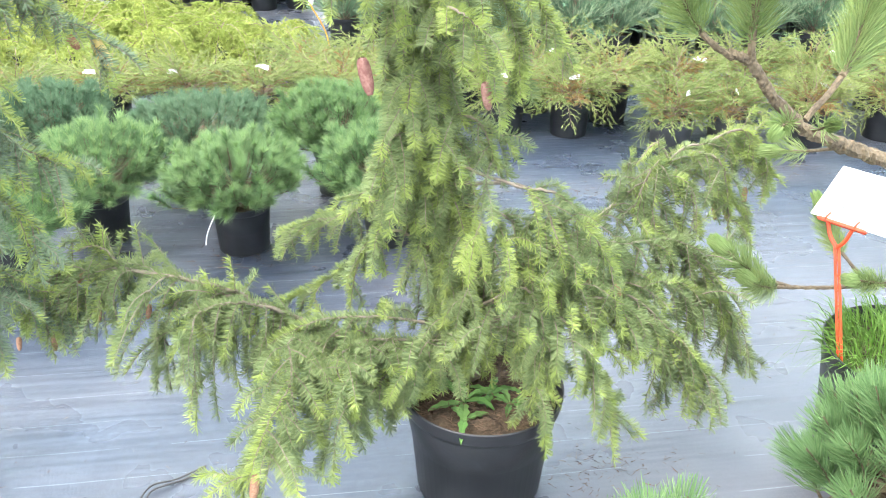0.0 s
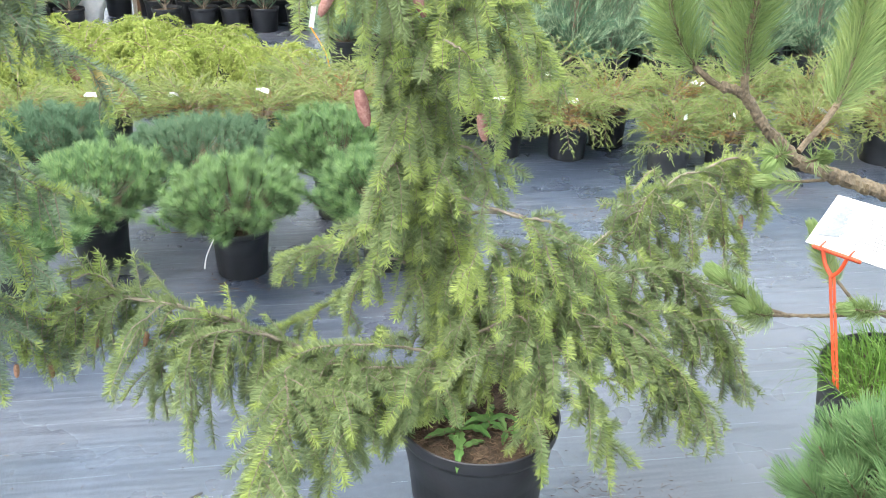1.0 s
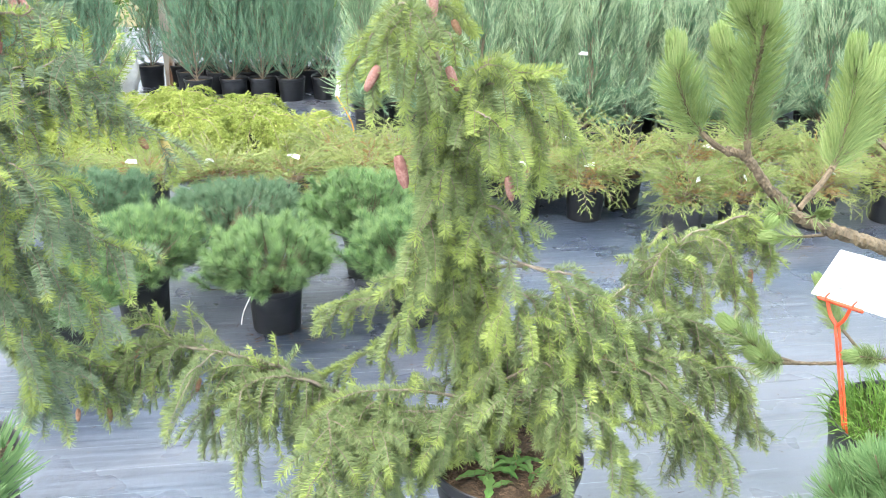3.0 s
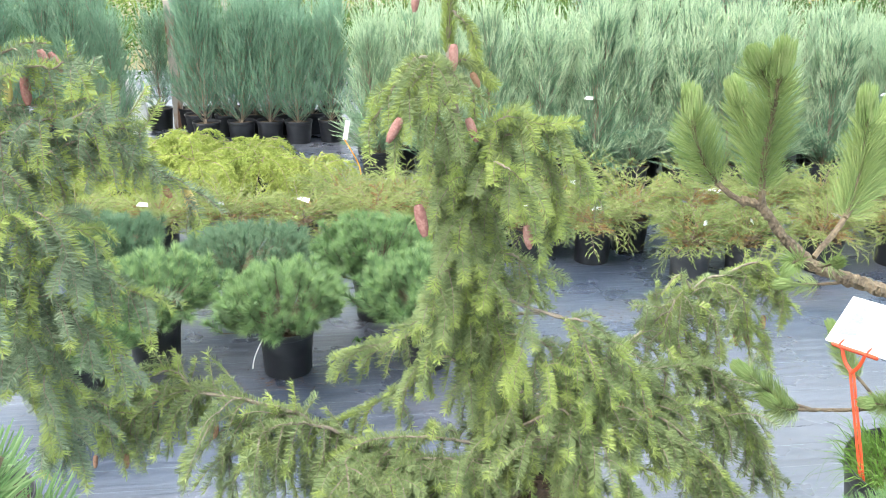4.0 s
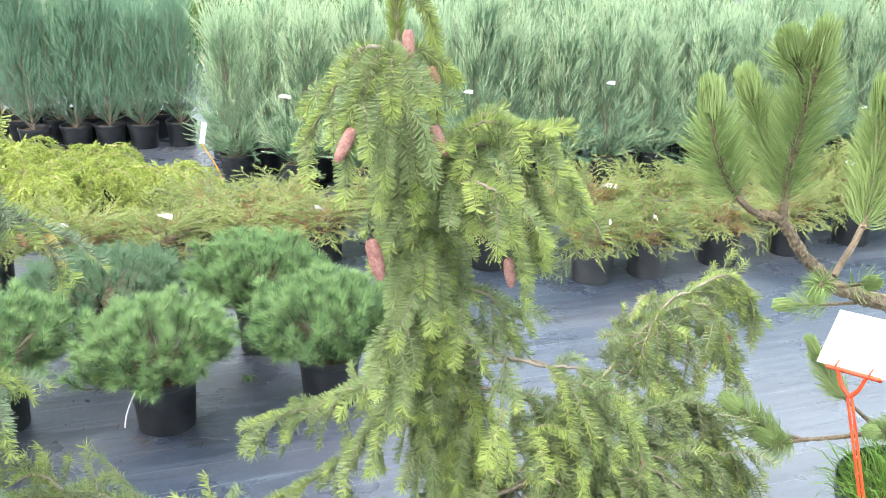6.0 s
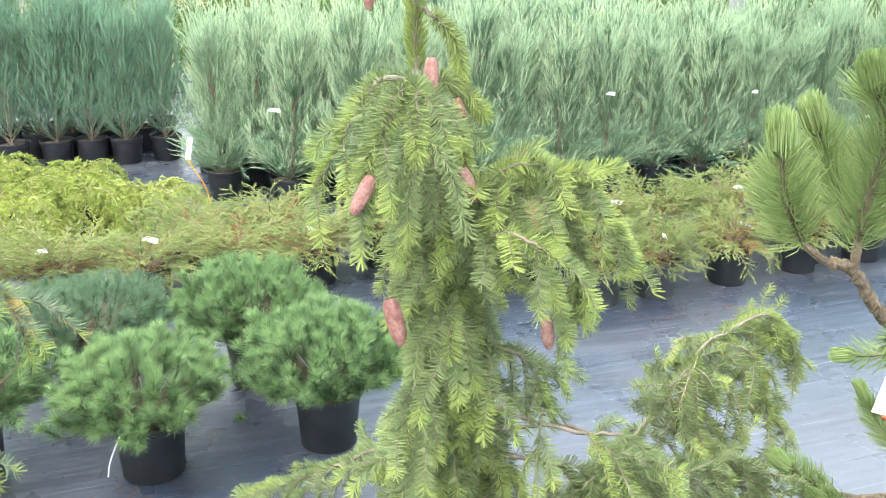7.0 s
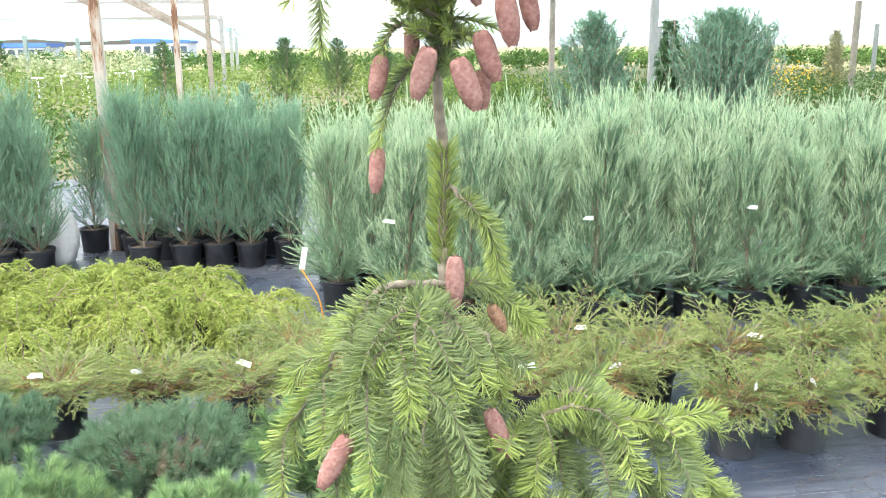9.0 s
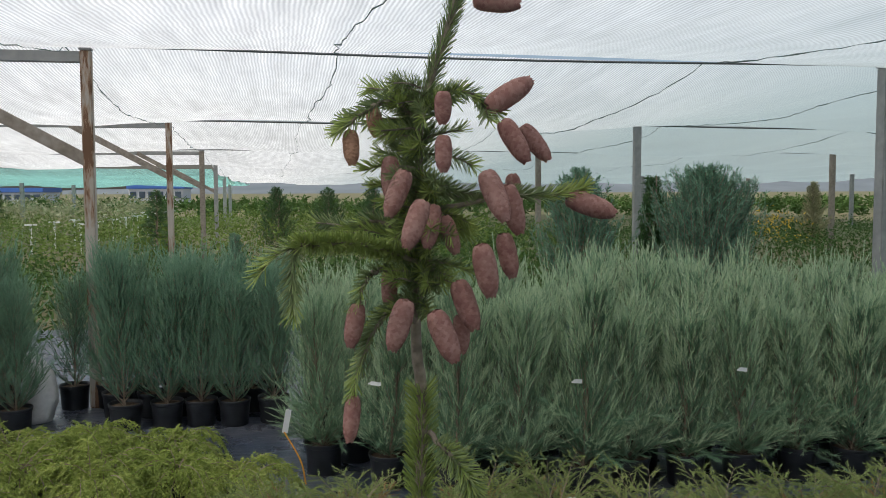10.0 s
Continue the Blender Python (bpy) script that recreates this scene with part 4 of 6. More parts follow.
    limb((1.04, 5.6, 1.08), (1.04, 5.50, 1.24), (1.08, 5.44, 1.31), (1.15, 5.42, 1.30), (1.24, 5.42, 1.30), hang=0.074, bare=0.3, every=0.012, level=0, side=0.6, young=0.5)
    limb((1.04, 5.6, 1.0), (1.04, 5.44, 1.20), (1.07, 5.36, 1.22), (1.10, 5.32, 1.20), hang=0.095, bare=0.35, every=0.011, level=0, side=0.6, young=0.35)
    limb((1.04, 5.6, 1.1), (1.07, 5.50, 1.24), (1.13, 5.46, 1.26), (1.20, 5.46, 1.17), (1.21, 5.47, 1.03), hang=0.116, bare=0.2, every=0.010, level=0, side=0.6, young=0.2)
    limb((1.04, 5.58, 1.05), (1.08, 5.48, 1.16), (1.13, 5.42, 1.14), (1.16, 5.42, 1.04), hang=0.105, bare=0.2, every=0.011, level=0, side=0.6, young=0.2)
    limb((1.03, 5.58, 1.02), (1.0, 5.48, 1.08), (0.98, 5.43, 1.02), hang=0.126, bare=0.2, every=0.012, level=0, side=0.6, young=0.2)
    limb_of.density, limb_of.lean = 2500.0, 0.82
    # crown of short shoots among the cones
    limb_of.needle = 0.0170
    limb((1.0, 5.62, 1.70), (0.95, 5.58, 1.72), (0.90, 5.50, 1.735), (0.85, 5.42, 1.74), hang=0.035, bare=0.55, every=0.05, r=0.004, clothe=0.05, young=0.8)
    limb((0.985, 5.62, 1.86), (0.95, 5.58, 1.88), (0.92, 5.56, 1.865), (0.89, 5.56, 1.845), hang=0.025, bare=0.5, every=0.03, r=0.004, clothe=0.05)
    limb((0.985, 5.62, 1.72), (0.94, 5.62, 1.75), (0.90, 5.62, 1.74), hang=0.035, bare=0.4, every=0.03, r=0.004, clothe=0.05)
    limb((0.985, 5.62, 1.76), (1.07, 5.58, 1.78), (1.13, 5.58, 1.78), (1.16, 5.58, 1.79), hang=0.02, bare=0.7, every=0.04, r=0.004, clothe=0.3)
    limb((0.985, 5.62, 1.87), (1.02, 5.58, 1.89), (1.06, 5.57, 1.87), hang=0.03, bare=0.4, every=0.03, r=0.004, clothe=0.05)
    limb((0.985, 5.62, 1.66), (0.95, 5.60, 1.66), (0.92, 5.58, 1.62), (0.905, 5.58, 1.57), hang=0.02, bare=0.9, every=0.05, r=0.004, clothe=0.05)
    limb((0.985, 5.62, 1.68), (0.94, 5.60, 1.70), (0.92, 5.58, 1.69), (0.91, 5.57, 1.665), hang=0.02, bare=0.9, every=0.05, r=0.004, clothe=0.3)
    shoot = curve_through([(0.98, 5.61, 1.71), (0.95, 5.58, 1.72), (0.90, 5.50, 1.735), (0.85, 5.42, 1.74)], 8)
    limb_of.needles(shoot, 2.0, 0.1, 1.0, 2.2, 1.0, 0.75, 1.0)
    for k in range(76):
        a, z = rng.uniform(0, 2 * math.pi), rng.uniform(1.66, 1.90)
        spray((0.985, 5.61, z), (math.cos(a), math.sin(a) - 0.35, rng.uniform(-0.1, 0.7)), rng.uniform(0.03, 0.07), 8, 0, 0.55)
    limb_of.finish(tree, SPRUCE_OLD)
    # cones of the crown
    for row in ((1.048, 5.560, 1.872, 122, 0.054), (1.061, 5.550, 1.857, 31, 0.048), (1.096, 5.600, 1.855, 37, 0.045), (0.989, 5.500, 1.880, 0, 0.03), (0.989, 5.500, 1.838, 0, 0.034),
                (1.038, 5.530, 1.804, 21, 0.052), (1.067, 5.560, 1.790, 18, 0.052), (1.142, 5.580, 1.778, 71, 0.055), (0.947, 5.580, 1.820, -1, 0.044), (0.959, 5.550, 1.805, -21, 0.048),
                (0.972, 5.520, 1.775, -20, 0.048), (0.990, 5.560, 1.770, -11, 0.044), (1.031, 5.520, 1.730, 13, 0.053)):
        cone(tree, *row)
    for row in ((1.064, 5.560, 1.739, 13, 0.046), (1.002, 5.570, 1.758, 18, 0.04), (0.956, 5.530, 1.675, -15, 0.052), (0.983, 5.520, 1.664, 23, 0.054), (1.013, 5.550, 1.691, 19, 0.052),
                (1.022, 5.580, 1.651, 4, 0.042), (0.911, 5.570, 1.667, -11, 0.044), (1.031, 5.550, 1.979, 86, 0.046), (0.950, 5.620, 1.697, -2, 0.04), (1.089, 5.620, 1.803, 11, 0.04)):
        cone(tree, *row)
    cone(tree, 0.906, 5.580, 1.568, -6, 0.047, "pink", 0.85)
    cone(tree, 0.904, 5.560, 1.846, 2, 0.034, "brown")
    cone(tree, 0.931, 5.600, 1.873, 9, 0.03, "brown")
    # cones of the hoods
    for row in ((0.982, 5.530, 1.454, -1, 0.055), (0.896, 5.460, 1.114, 12, 0.07), (1.134, 5.420, 1.070, 11, 0.055), (0.853, 5.385, 1.322, -29, 0.054), (1.004, 5.455, 1.306, 22, 0.052)):
        cone(tree, *row, "pink", 0.85)
    cone(tree, 1.027, 5.550, 1.391, 27, 0.036, "brown")
    cone(tree, 0.890, 5.500, 1.351, 7, 0.036, "brown")
    # dull cones low down
    for row in ((1.396, 5.440, 0.600, 9, 0.05), (1.465, 5.440, 0.581, 14, 0.05), (1.985, 5.880, 0.611, 6, 0.05), (1.926, 5.860, 0.576, 14, 0.055), (1.883, 5.840, 0.587, 13, 0.055),
                (0.252, 5.660, 0.584, -29, 0.043), (0.269, 5.650, 0.491, -4, 0.041), (0.165, 5.620, 0.430, -7, 0.043), (0.096, 5.600, 0.445, -9, 0.035), (0.404, 5.570, 0.529, -15, 0.036), (0.649, 5.120, 0.394, -9, 0.055)):
        cone(tree, *row, "brown", 0.75)
    # weeds and litter in the pot
    for x, y, a, n, size in ((-0.05, -0.03, 150, 6, 0.075), (0.06, -0.05, 20, 5, 0.045), (-0.06, -0.10, 250, 3, 0.06), (0.02, -0.01, 80, 6, 0.055), (0.10, -0.02, 80, 4, 0.05)):
        weed = Bag()
        for k in range(n):
            b = math.radians(a + 360 * k / n + rng.uniform(-20, 20))
            leaf_strip(weed, (x, y, 0.265), (math.cos(b), math.sin(b)), size * rng.uniform(0.9, 1.6), size * 0.17, rng.uniform(0.15, 0.75), rng)
        part("weed", weed, WEED, tree, "small green dandelion-like weed")
    litter = Bag()
    a, r = rng.uniform(0, 2 * math.pi, 1800), 0.175 * np.sqrt(rng.uniform(0, 1, 1800))
    p = np.stack([r * np.cos(a), r * np.sin(a), np.full(1800, 0.272)], 1)
    spikes(litter, p, np.c_[rng.normal(0, 1, (1800, 2)), rng.normal(0, 0.2, 1800)], rng.uniform(0.010, 0.028, 1800), 0.0011, rng)
    part("dry_needles", litter, LITTER, tree, "dry brown fallen needles")
    return tree


def second_spruce():
    tree = thing("weeping_spruce", -0.28, 5.65, 0, 0, "grey-green weeping spruce with cones in a black pot", "spruce")
    gatherer = Spruce(23, (-0.25, 5.65, 0.8), 1500.0)
    gatherer.gap = 1.7
    limb, spray, rng = gatherer.limb, gatherer.spray, gatherer.rng
    part("pot", pot_shape(0.19, 0.152, 0.30, 0.014, 48), POT, tree, "large black plastic pot", True)
    part("soil", soil_shape(0.172, 0.262, rng), SOIL, tree)
    stem = [(-0.28, 5.65, 0.24), (-0.27, 5.65, 0.8), (-0.24, 5.66, 1.3), (-0.2, 5.66, 1.75)]
    trunk_part(tree, stem, 0.02, 0.006, BARK, 3)
    limb((-0.25, 5.65, 1.32), (0.03, 5.67, 1.44), (0.10, 5.66, 1.45), hang=0.10, bare=0.5, every=0.016)
    limb((-0.25, 5.65, 1.2), (-0.01, 5.65, 1.31), (0.10, 5.62, 1.32), (0.19, 5.60, 1.34), hang=0.13, every=0.013)
    limb((-0.25, 5.65, 1.1), (0.02, 5.62, 1.19), (0.12, 5.60, 1.26), (0.22, 5.58, 1.27), (0.31, 5.58, 1.28), hang=0.11, bare=0.4, every=0.014)
    limb((-0.25, 5.65, 1.05), (0.08, 5.56, 1.22), (0.23, 5.55, 1.26), (0.31, 5.58, 1.19), (0.39, 5.60, 1.12), hang=0.10, bare=0.35, every=0.014)
    limb((-0.25, 5.65, 0.85), (-0.02, 5.60, 0.97), (0.12, 5.58, 0.96), (0.24, 5.56, 0.90), (0.29, 5.55, 0.88), hang=0.12, bare=0.4, every=0.014)
    limb((-0.25, 5.65, 0.7), (0.05, 5.50, 0.92), (0.15, 5.50, 0.85), (0.23, 5.50, 0.76), hang=0.12, bare=0.4, every=0.015)
    limb((-0.25, 5.65, 0.6), (-0.04, 5.60, 0.71), (0.06, 5.62, 0.63), (0.15, 5.62, 0.56), (0.23, 5.62, 0.54), hang=0.12, bare=0.4, every=0.014)
    limb((-0.25, 5.65, 0.9), (0.00, 5.52, 1.09), (0.10, 5.48, 1.11), (0.17, 5.46, 1.01), hang=0.16, bare=0.3, every=0.012)
    limb((-0.25, 5.65, 0.6), (-0.01, 5.50, 0.81), (0.07, 5.46, 0.71), (0.08, 5.45, 0.54), hang=0.14, bare=0.3, every=0.012)
    limb((-0.25, 5.65, 1.25), (0.05, 5.58, 1.40), (0.14, 5.56, 1.41), (0.18, 5.55, 1.44), hang=0.10, bare=0.5, every=0.016, young=0.5)
    limb((-0.25, 5.65, 1.15), (0.06, 5.55, 1.29), (0.17, 5.52, 1.31), (0.25, 5.50, 1.35), hang=0.11, bare=0.5, every=0.015, young=0.5)
    limb((-0.25, 5.65, 1.0), (-0.05, 5.55, 1.20), (0.06, 5.50, 1.16), (0.08, 5.49, 1.04), hang=0.16, bare=0.3, every=0.012)
    limb((-0.25, 5.65, 0.8), (-0.05, 5.52, 1.0), (0.03, 5.48, 0.95), (0.05, 5.46, 0.85), hang=0.16, bare=0.3, every=0.012)
    # fresh shoots standing up from the limbs
    for x, y, z, lean, length in ((0.177, 5.55, 1.385, -0.05, 0.08), (0.20, 5.55, 1.37, 0.45, 0.07), (0.245, 5.55, 1.31, 0.1, 0.07), (0.275, 5.55, 1.30, 0.8, 0.09), (0.23, 5.55, 1.30, -0.1, 0.05), (0.13, 5.54, 1.25, 0.1, 0.05), (0.30, 5.55, 1.27, 0.9, 0.08)):
        spray((x, y, z), (lean, -0.1, 1.0), length, 0.0, 0, 1.3)
    gatherer.finish(tree, SPRUCE_SHADE)
    for row in ((0.090, 5.640, 1.438, 14, 0.049), (0.101, 5.670, 1.428, 28, 0.047), (0.056, 5.620, 1.382, 3, 0.058)):
        cone(tree, *row, "pink", 0.85)
    cone(tree, 0.023, 5.600, 1.389, 0, 0.055, "green", 0.9)
    cone(tree, 0.374, 5.600, 1.130, 19, 0.068, "green", 0.85)
    cone(tree, 0.331, 5.580, 1.141, 33, 0.03, "brown")
    return tree


weeping_spruce()
second_spruce()


# ---- tall pine with a sign in its pot ----
class Pine:
    def __init__(self, seed):
        self.wood, self.old, self.young = [], Bag(), Bag()
        self.rng = np.random.default_rng(seed)

    def shoot(self, *points, lo=0.2, needle=0.076, density=3000.0, r=0.006, tuft=1.0, radius=0.0009, lean=1.02):
        """A shoot clad in spreading needles, with a cupped brush of young needles round its end."""
        rng = self.rng
        pts = curve_through(points, 8)
        self.wood.append(Bag())
        tube(self.wood[-1], pts, r, r * 0.6, 7, 0.1, rng)
        m = int(line_length(pts) * (1 - lo) * density)
        p, d, u = along(pts, m, rng, lo, 0.84 if tuft else 0.98)
        out = around(d, rng.normal(lean, 0.16, m), rng)
        size = needle * rng.uniform(0.75, 1.08, m) * (1 - 0.25 * (u > 0.72))
        facing = np.array((0, -1.0, 0.3))
        curved_strips(self.old, p, out, out + 0.45 * d + (0, 0, 0.1), size, radius, rng, facing)
        if tuft:
            m = int(460 * tuft * needle / 0.065)
            p, d, u = along(pts, m, rng, 0.84, 0.99)
            way = around(d, 1.25 * np.sqrt(rng.uniform(0, 1, m)), rng)
            curved_strips(self.young, p, way, d + 0.12 * way, needle * 0.68 * rng.uniform(0.9, 1.06, m) * (1 + 1.2 * (0.92 - u)), radius * 1.1, rng, facing)

    def branch(self, *points, r0=0.014, r1=0.007):
        self.wood.append(Bag())
        tube(self.wood[-1], curve_through(points, 18), r0, r1, 10, 0.13, self.rng)

    def finish(self, tree, old, young):
        back = np.array(tree.matrix_basis.inverted())
        local = [("branch", bag, PINE_BARK, "", "") for bag in self.wood]
        for name, bag, material, label, kind in local + [("needles", self.old, old, "long green needles in brushes", "stuff"), ("young_needles", self.young, young, "paler needles at the shoot tips", "stuff")]:
            bag.v = [v @ back[:3, :3].T + back[:3, 3] for v in bag.v]
            tagged(part(name, bag, material, tree, label), kind=kind)


def tall_pine():
    tree = thing("pine", 2.17, 5.45, 0, 0, "gnarled pine with upright needle brushes in a tall black pot", "pine")
    pine = Pine(31)
    rng = pine.rng
    part("pot", pot_shape(0.222, 0.185, 0.37, 0.016, 56), POT, tree, "tall black plastic pot overgrown with grass", True, at=pose(0.08, -0.06, 0))
    part("soil", soil_shape(0.203, 0.325, rng), SOIL, tree, at=pose(0.08, -0.06, 0))
    pine.branch((2.36, 5.42, 0.30), (2.40, 5.46, 0.5), (2.36, 5.46, 0.68), (2.22, 5.43, 0.80), (2.03, 5.38, 0.88), (1.90, 5.36, 0.93), (1.78, 5.34, 0.98), r0=0.024, r1=0.014)
    pine.branch((1.78, 5.34, 0.98), (1.70, 5.34, 1.05), (1.64, 5.34, 1.12), (1.59, 5.34, 1.14), r0=0.013, r1=0.009)
    pine.shoot((1.64, 5.34, 1.12), (1.62, 5.32, 1.22), (1.61, 5.29, 1.35), (1.60, 5.26, 1.46), lo=0.12, r=0.009, density=3300)
    pine.shoot((1.615, 5.30, 1.33), (1.60, 5.30, 1.38), (1.565, 5.29, 1.44), lo=0.55, r=0.006)
    pine.shoot((1.60, 5.34, 1.13), (1.53, 5.34, 1.18), (1.47, 5.33, 1.27), (1.45, 5.33, 1.36), lo=0.3, r=0.007, density=3100)
    pine.shoot((1.63, 5.33, 1.17), (1.62, 5.40, 1.27), (1.59, 5.42, 1.36), lo=0.25, r=0.006, density=3100)
    pine.shoot((1.78, 5.34, 1.00), (1.87, 5.38, 1.09), (1.91, 5.42, 1.23), (1.90, 5.42, 1.34), lo=0.3, r=0.007, density=3100)
    pine.shoot((1.86, 5.37, 1.08), (1.95, 5.44, 1.14), (1.99, 5.47, 1.27), lo=0.3, r=0.006)
    pine.shoot((2.12, 5.50, 1.05), (1.99, 5.50, 1.17), (2.01, 5.50, 1.30), lo=0.3, r=0.007)
    pine.branch((2.24, 5.44, 0.8), (2.24, 5.48, 0.95), (2.12, 5.50, 1.05), r0=0.012, r1=0.008)
    pine.shoot((1.78, 5.34, 0.98), (1.72, 5.30, 1.01), (1.68, 5.27, 1.00), lo=0.5, r=0.006, needle=0.045)
    pine.shoot((1.80, 5.35, 0.97), (1.79, 5.29, 1.0), (1.78, 5.25, 1.02), lo=0.4, r=0.004, needle=0.05, density=700)
    pine.shoot((1.86, 5.35, 0.93), (1.84, 5.42, 0.90), (1.80, 5.48, 0.88), lo=0.4, r=0.004, needle=0.05, density=900)
    pine.branch((2.39, 5.46, 0.50), (2.24, 5.46, 0.52), (2.15, 5.47, 0.52), (2.06, 5.50, 0.50), (1.96, 5.53, 0.49), r0=0.006, r1=0.005)
    pine.shoot((1.96, 5.53, 0.49), (1.88, 5.54, 0.52), (1.81, 5.55, 0.57), (1.76, 5.56, 0.61), lo=0.3, r=0.006, needle=0.062)
    pine.shoot((1.96, 5.53, 0.49), (1.87, 5.51, 0.51), (1.82, 5.50, 0.54), lo=0.3, r=0.005, needle=0.062)
    pine.shoot((2.13, 5.50, 0.52), (2.11, 5.62, 0.57), (2.08, 5.68, 0.66), lo=0.35, r=0.005, needle=0.05)
    pine.shoot((2.18, 5.44, 0.52), (2.10, 5.41, 0.56), (2.02, 5.40, 0.58), lo=0.4, r=0.005, needle=0.05)
    pine.finish(tree, PINE, PINE_YOUNG)
    grass = Bag()
    n = 1500
    a, r = rng.uniform(0, 2 * math.pi, n), 0.195 * np.sqrt(rng.uniform(0, 1, n))
    p = np.stack([r * np.cos(a), r * np.sin(a), np.full(n, 0.325)], 1)
    d = np.c_[np.cos(a) * r * 3 + rng.normal(0, 0.35, n), np.sin(a) * r * 3 + rng.normal(0, 0.35, n), np.full(n, 1.0)]
    blades(grass, p, d, rng.uniform(0.08, 0.24, n), 0.0032, rng, 0.4)
    part("grass", grass, GRASS, tree, "bright green grass growing in the pot", at=pose(0.08, -0.06, 0))
    wisps = Bag()
    p = np.stack([-0.115 + rng.normal(0, 0.015, 40), rng.normal(-0.04, 0.06, 40), np.full(40, 0.355)], 1)
    blades(wisps, p, np.c_[-np.abs(rng.normal(0.9, 0.3, 40)), rng.normal(0, 0.4, 40), rng.normal(0.25, 0.4, 40)], rng.uniform(0.08, 0.2, 40), 0.0008, rng, 0.5)
    part("dry_grass", wisps, GRASS, tree, "thin grass stalks hanging over the rim")
    return tree


tall_pine()


def plant_sign():
    """A red stake with a fork and clips that holds a tilted printed card."""
    sign = thing("plant_sign", 2.05, 5.395, 0.37, 0, "orange-red plastic stake holding a tilted white printed card", "sign")
    right, up = Vector((0.440, -0.896, 0.066)).normalized(), Vector((0.656, 0.371, 0.657))
    up = (up - right * up.dot(right)).normalized()
    face = right.cross(up)
    corner = Vector((2.081, 5.610, 0.780))
    m = Matrix.Translation(corner - Vector((2.05, 5.395, 0.37))) @ Matrix((right, up, face)).transposed().to_4x4()
    card = part("card", bevelled_box((0.21, 0.148, 0.0016), 0.0005, pose(0.105, -0.074, 0)), SIGN_WHITE, sign, "white laminated card with a plant picture", at=m)
    # picture of a conifer: a tapering stack of flat blots
    bm = bmesh.new()
    rng = np.random.default_rng(5)
    for k in range(26):
        u = k / 25
        w = 0.012 + 0.045 * u * rng.uniform(0.7, 1.0)
        box(bm, (w, 0.006, 0.0006), pose(0.045 + rng.normal(0, 0.004), -0.028 - 0.085 * u, 0.0012 + 0.00002 * k, 0, 0, rng.uniform(-25, 25)))
    part("picture", bm, PRINT_GREY, card, "small picture of a blue-grey conifer")
    for k in range(9):
        bm = bmesh.new()
        w = 0.085 * rng.uniform(0.7, 1.0)
        box(bm, (w, 0.0022, 0.0005), pose(0.105 + w / 2, -0.03 - 0.0105 * k, 0.0012))
        part("text_line", bm, PRINT_LINE, card)
    low = corner - up * 0.148
    bar_mid = low + right * 0.085 - Vector((2.05, 5.395, 0.37))
    turn = Matrix((right, up, face)).transposed().to_4x4()
    bar = part("bar", bevelled_box((0.125, 0.008, 0.012), 0.002), SIGN_RED, sign, at=Matrix.Translation(bar_mid - up * 0.004) @ turn)
    for x in (-0.04, 0.035):
        bag = Bag()
        tube(bag, curve_through([(x, -0.002, -0.004), (x + 0.001, 0.004, 0.008), (x + 0.003, 0.02, 0.006)], 5), 0.0032, 0.002, 6)
        part("clip", bag, SIGN_RED, bar)
    fork = bar_mid + Vector((0.002, 0.0, -0.065))
    for x in (-0.035, 0.03):
        bag = Bag()
        a, b = Vector(bar_mid + right * x - up * 0.004), fork
        tube(bag, curve_through([a, (a * 0.6 + b * 0.4) + Vector((0, 0, -0.012)), b], 6), 0.0045, 0.0055, 6)
        part("fork_arm", bag, SIGN_RED, sign)
    foot = Vector((0.0, 0.0, -0.03))
    axis = fork - foot
    rail = Bag()
    for s in (-0.005, 0.005):
        tube(rail, [foot + right * s, fork + right * s], 0.0035, 0.0035, 6)
    for k in range(7):
        c = foot + axis * (0.12 + 0.13 * k)
        tube(rail, [c - right * 0.005, c + right * 0.005], 0.003, 0.003, 5)
    part("stake", rail, SIGN_RED, sign)


plant_sign()


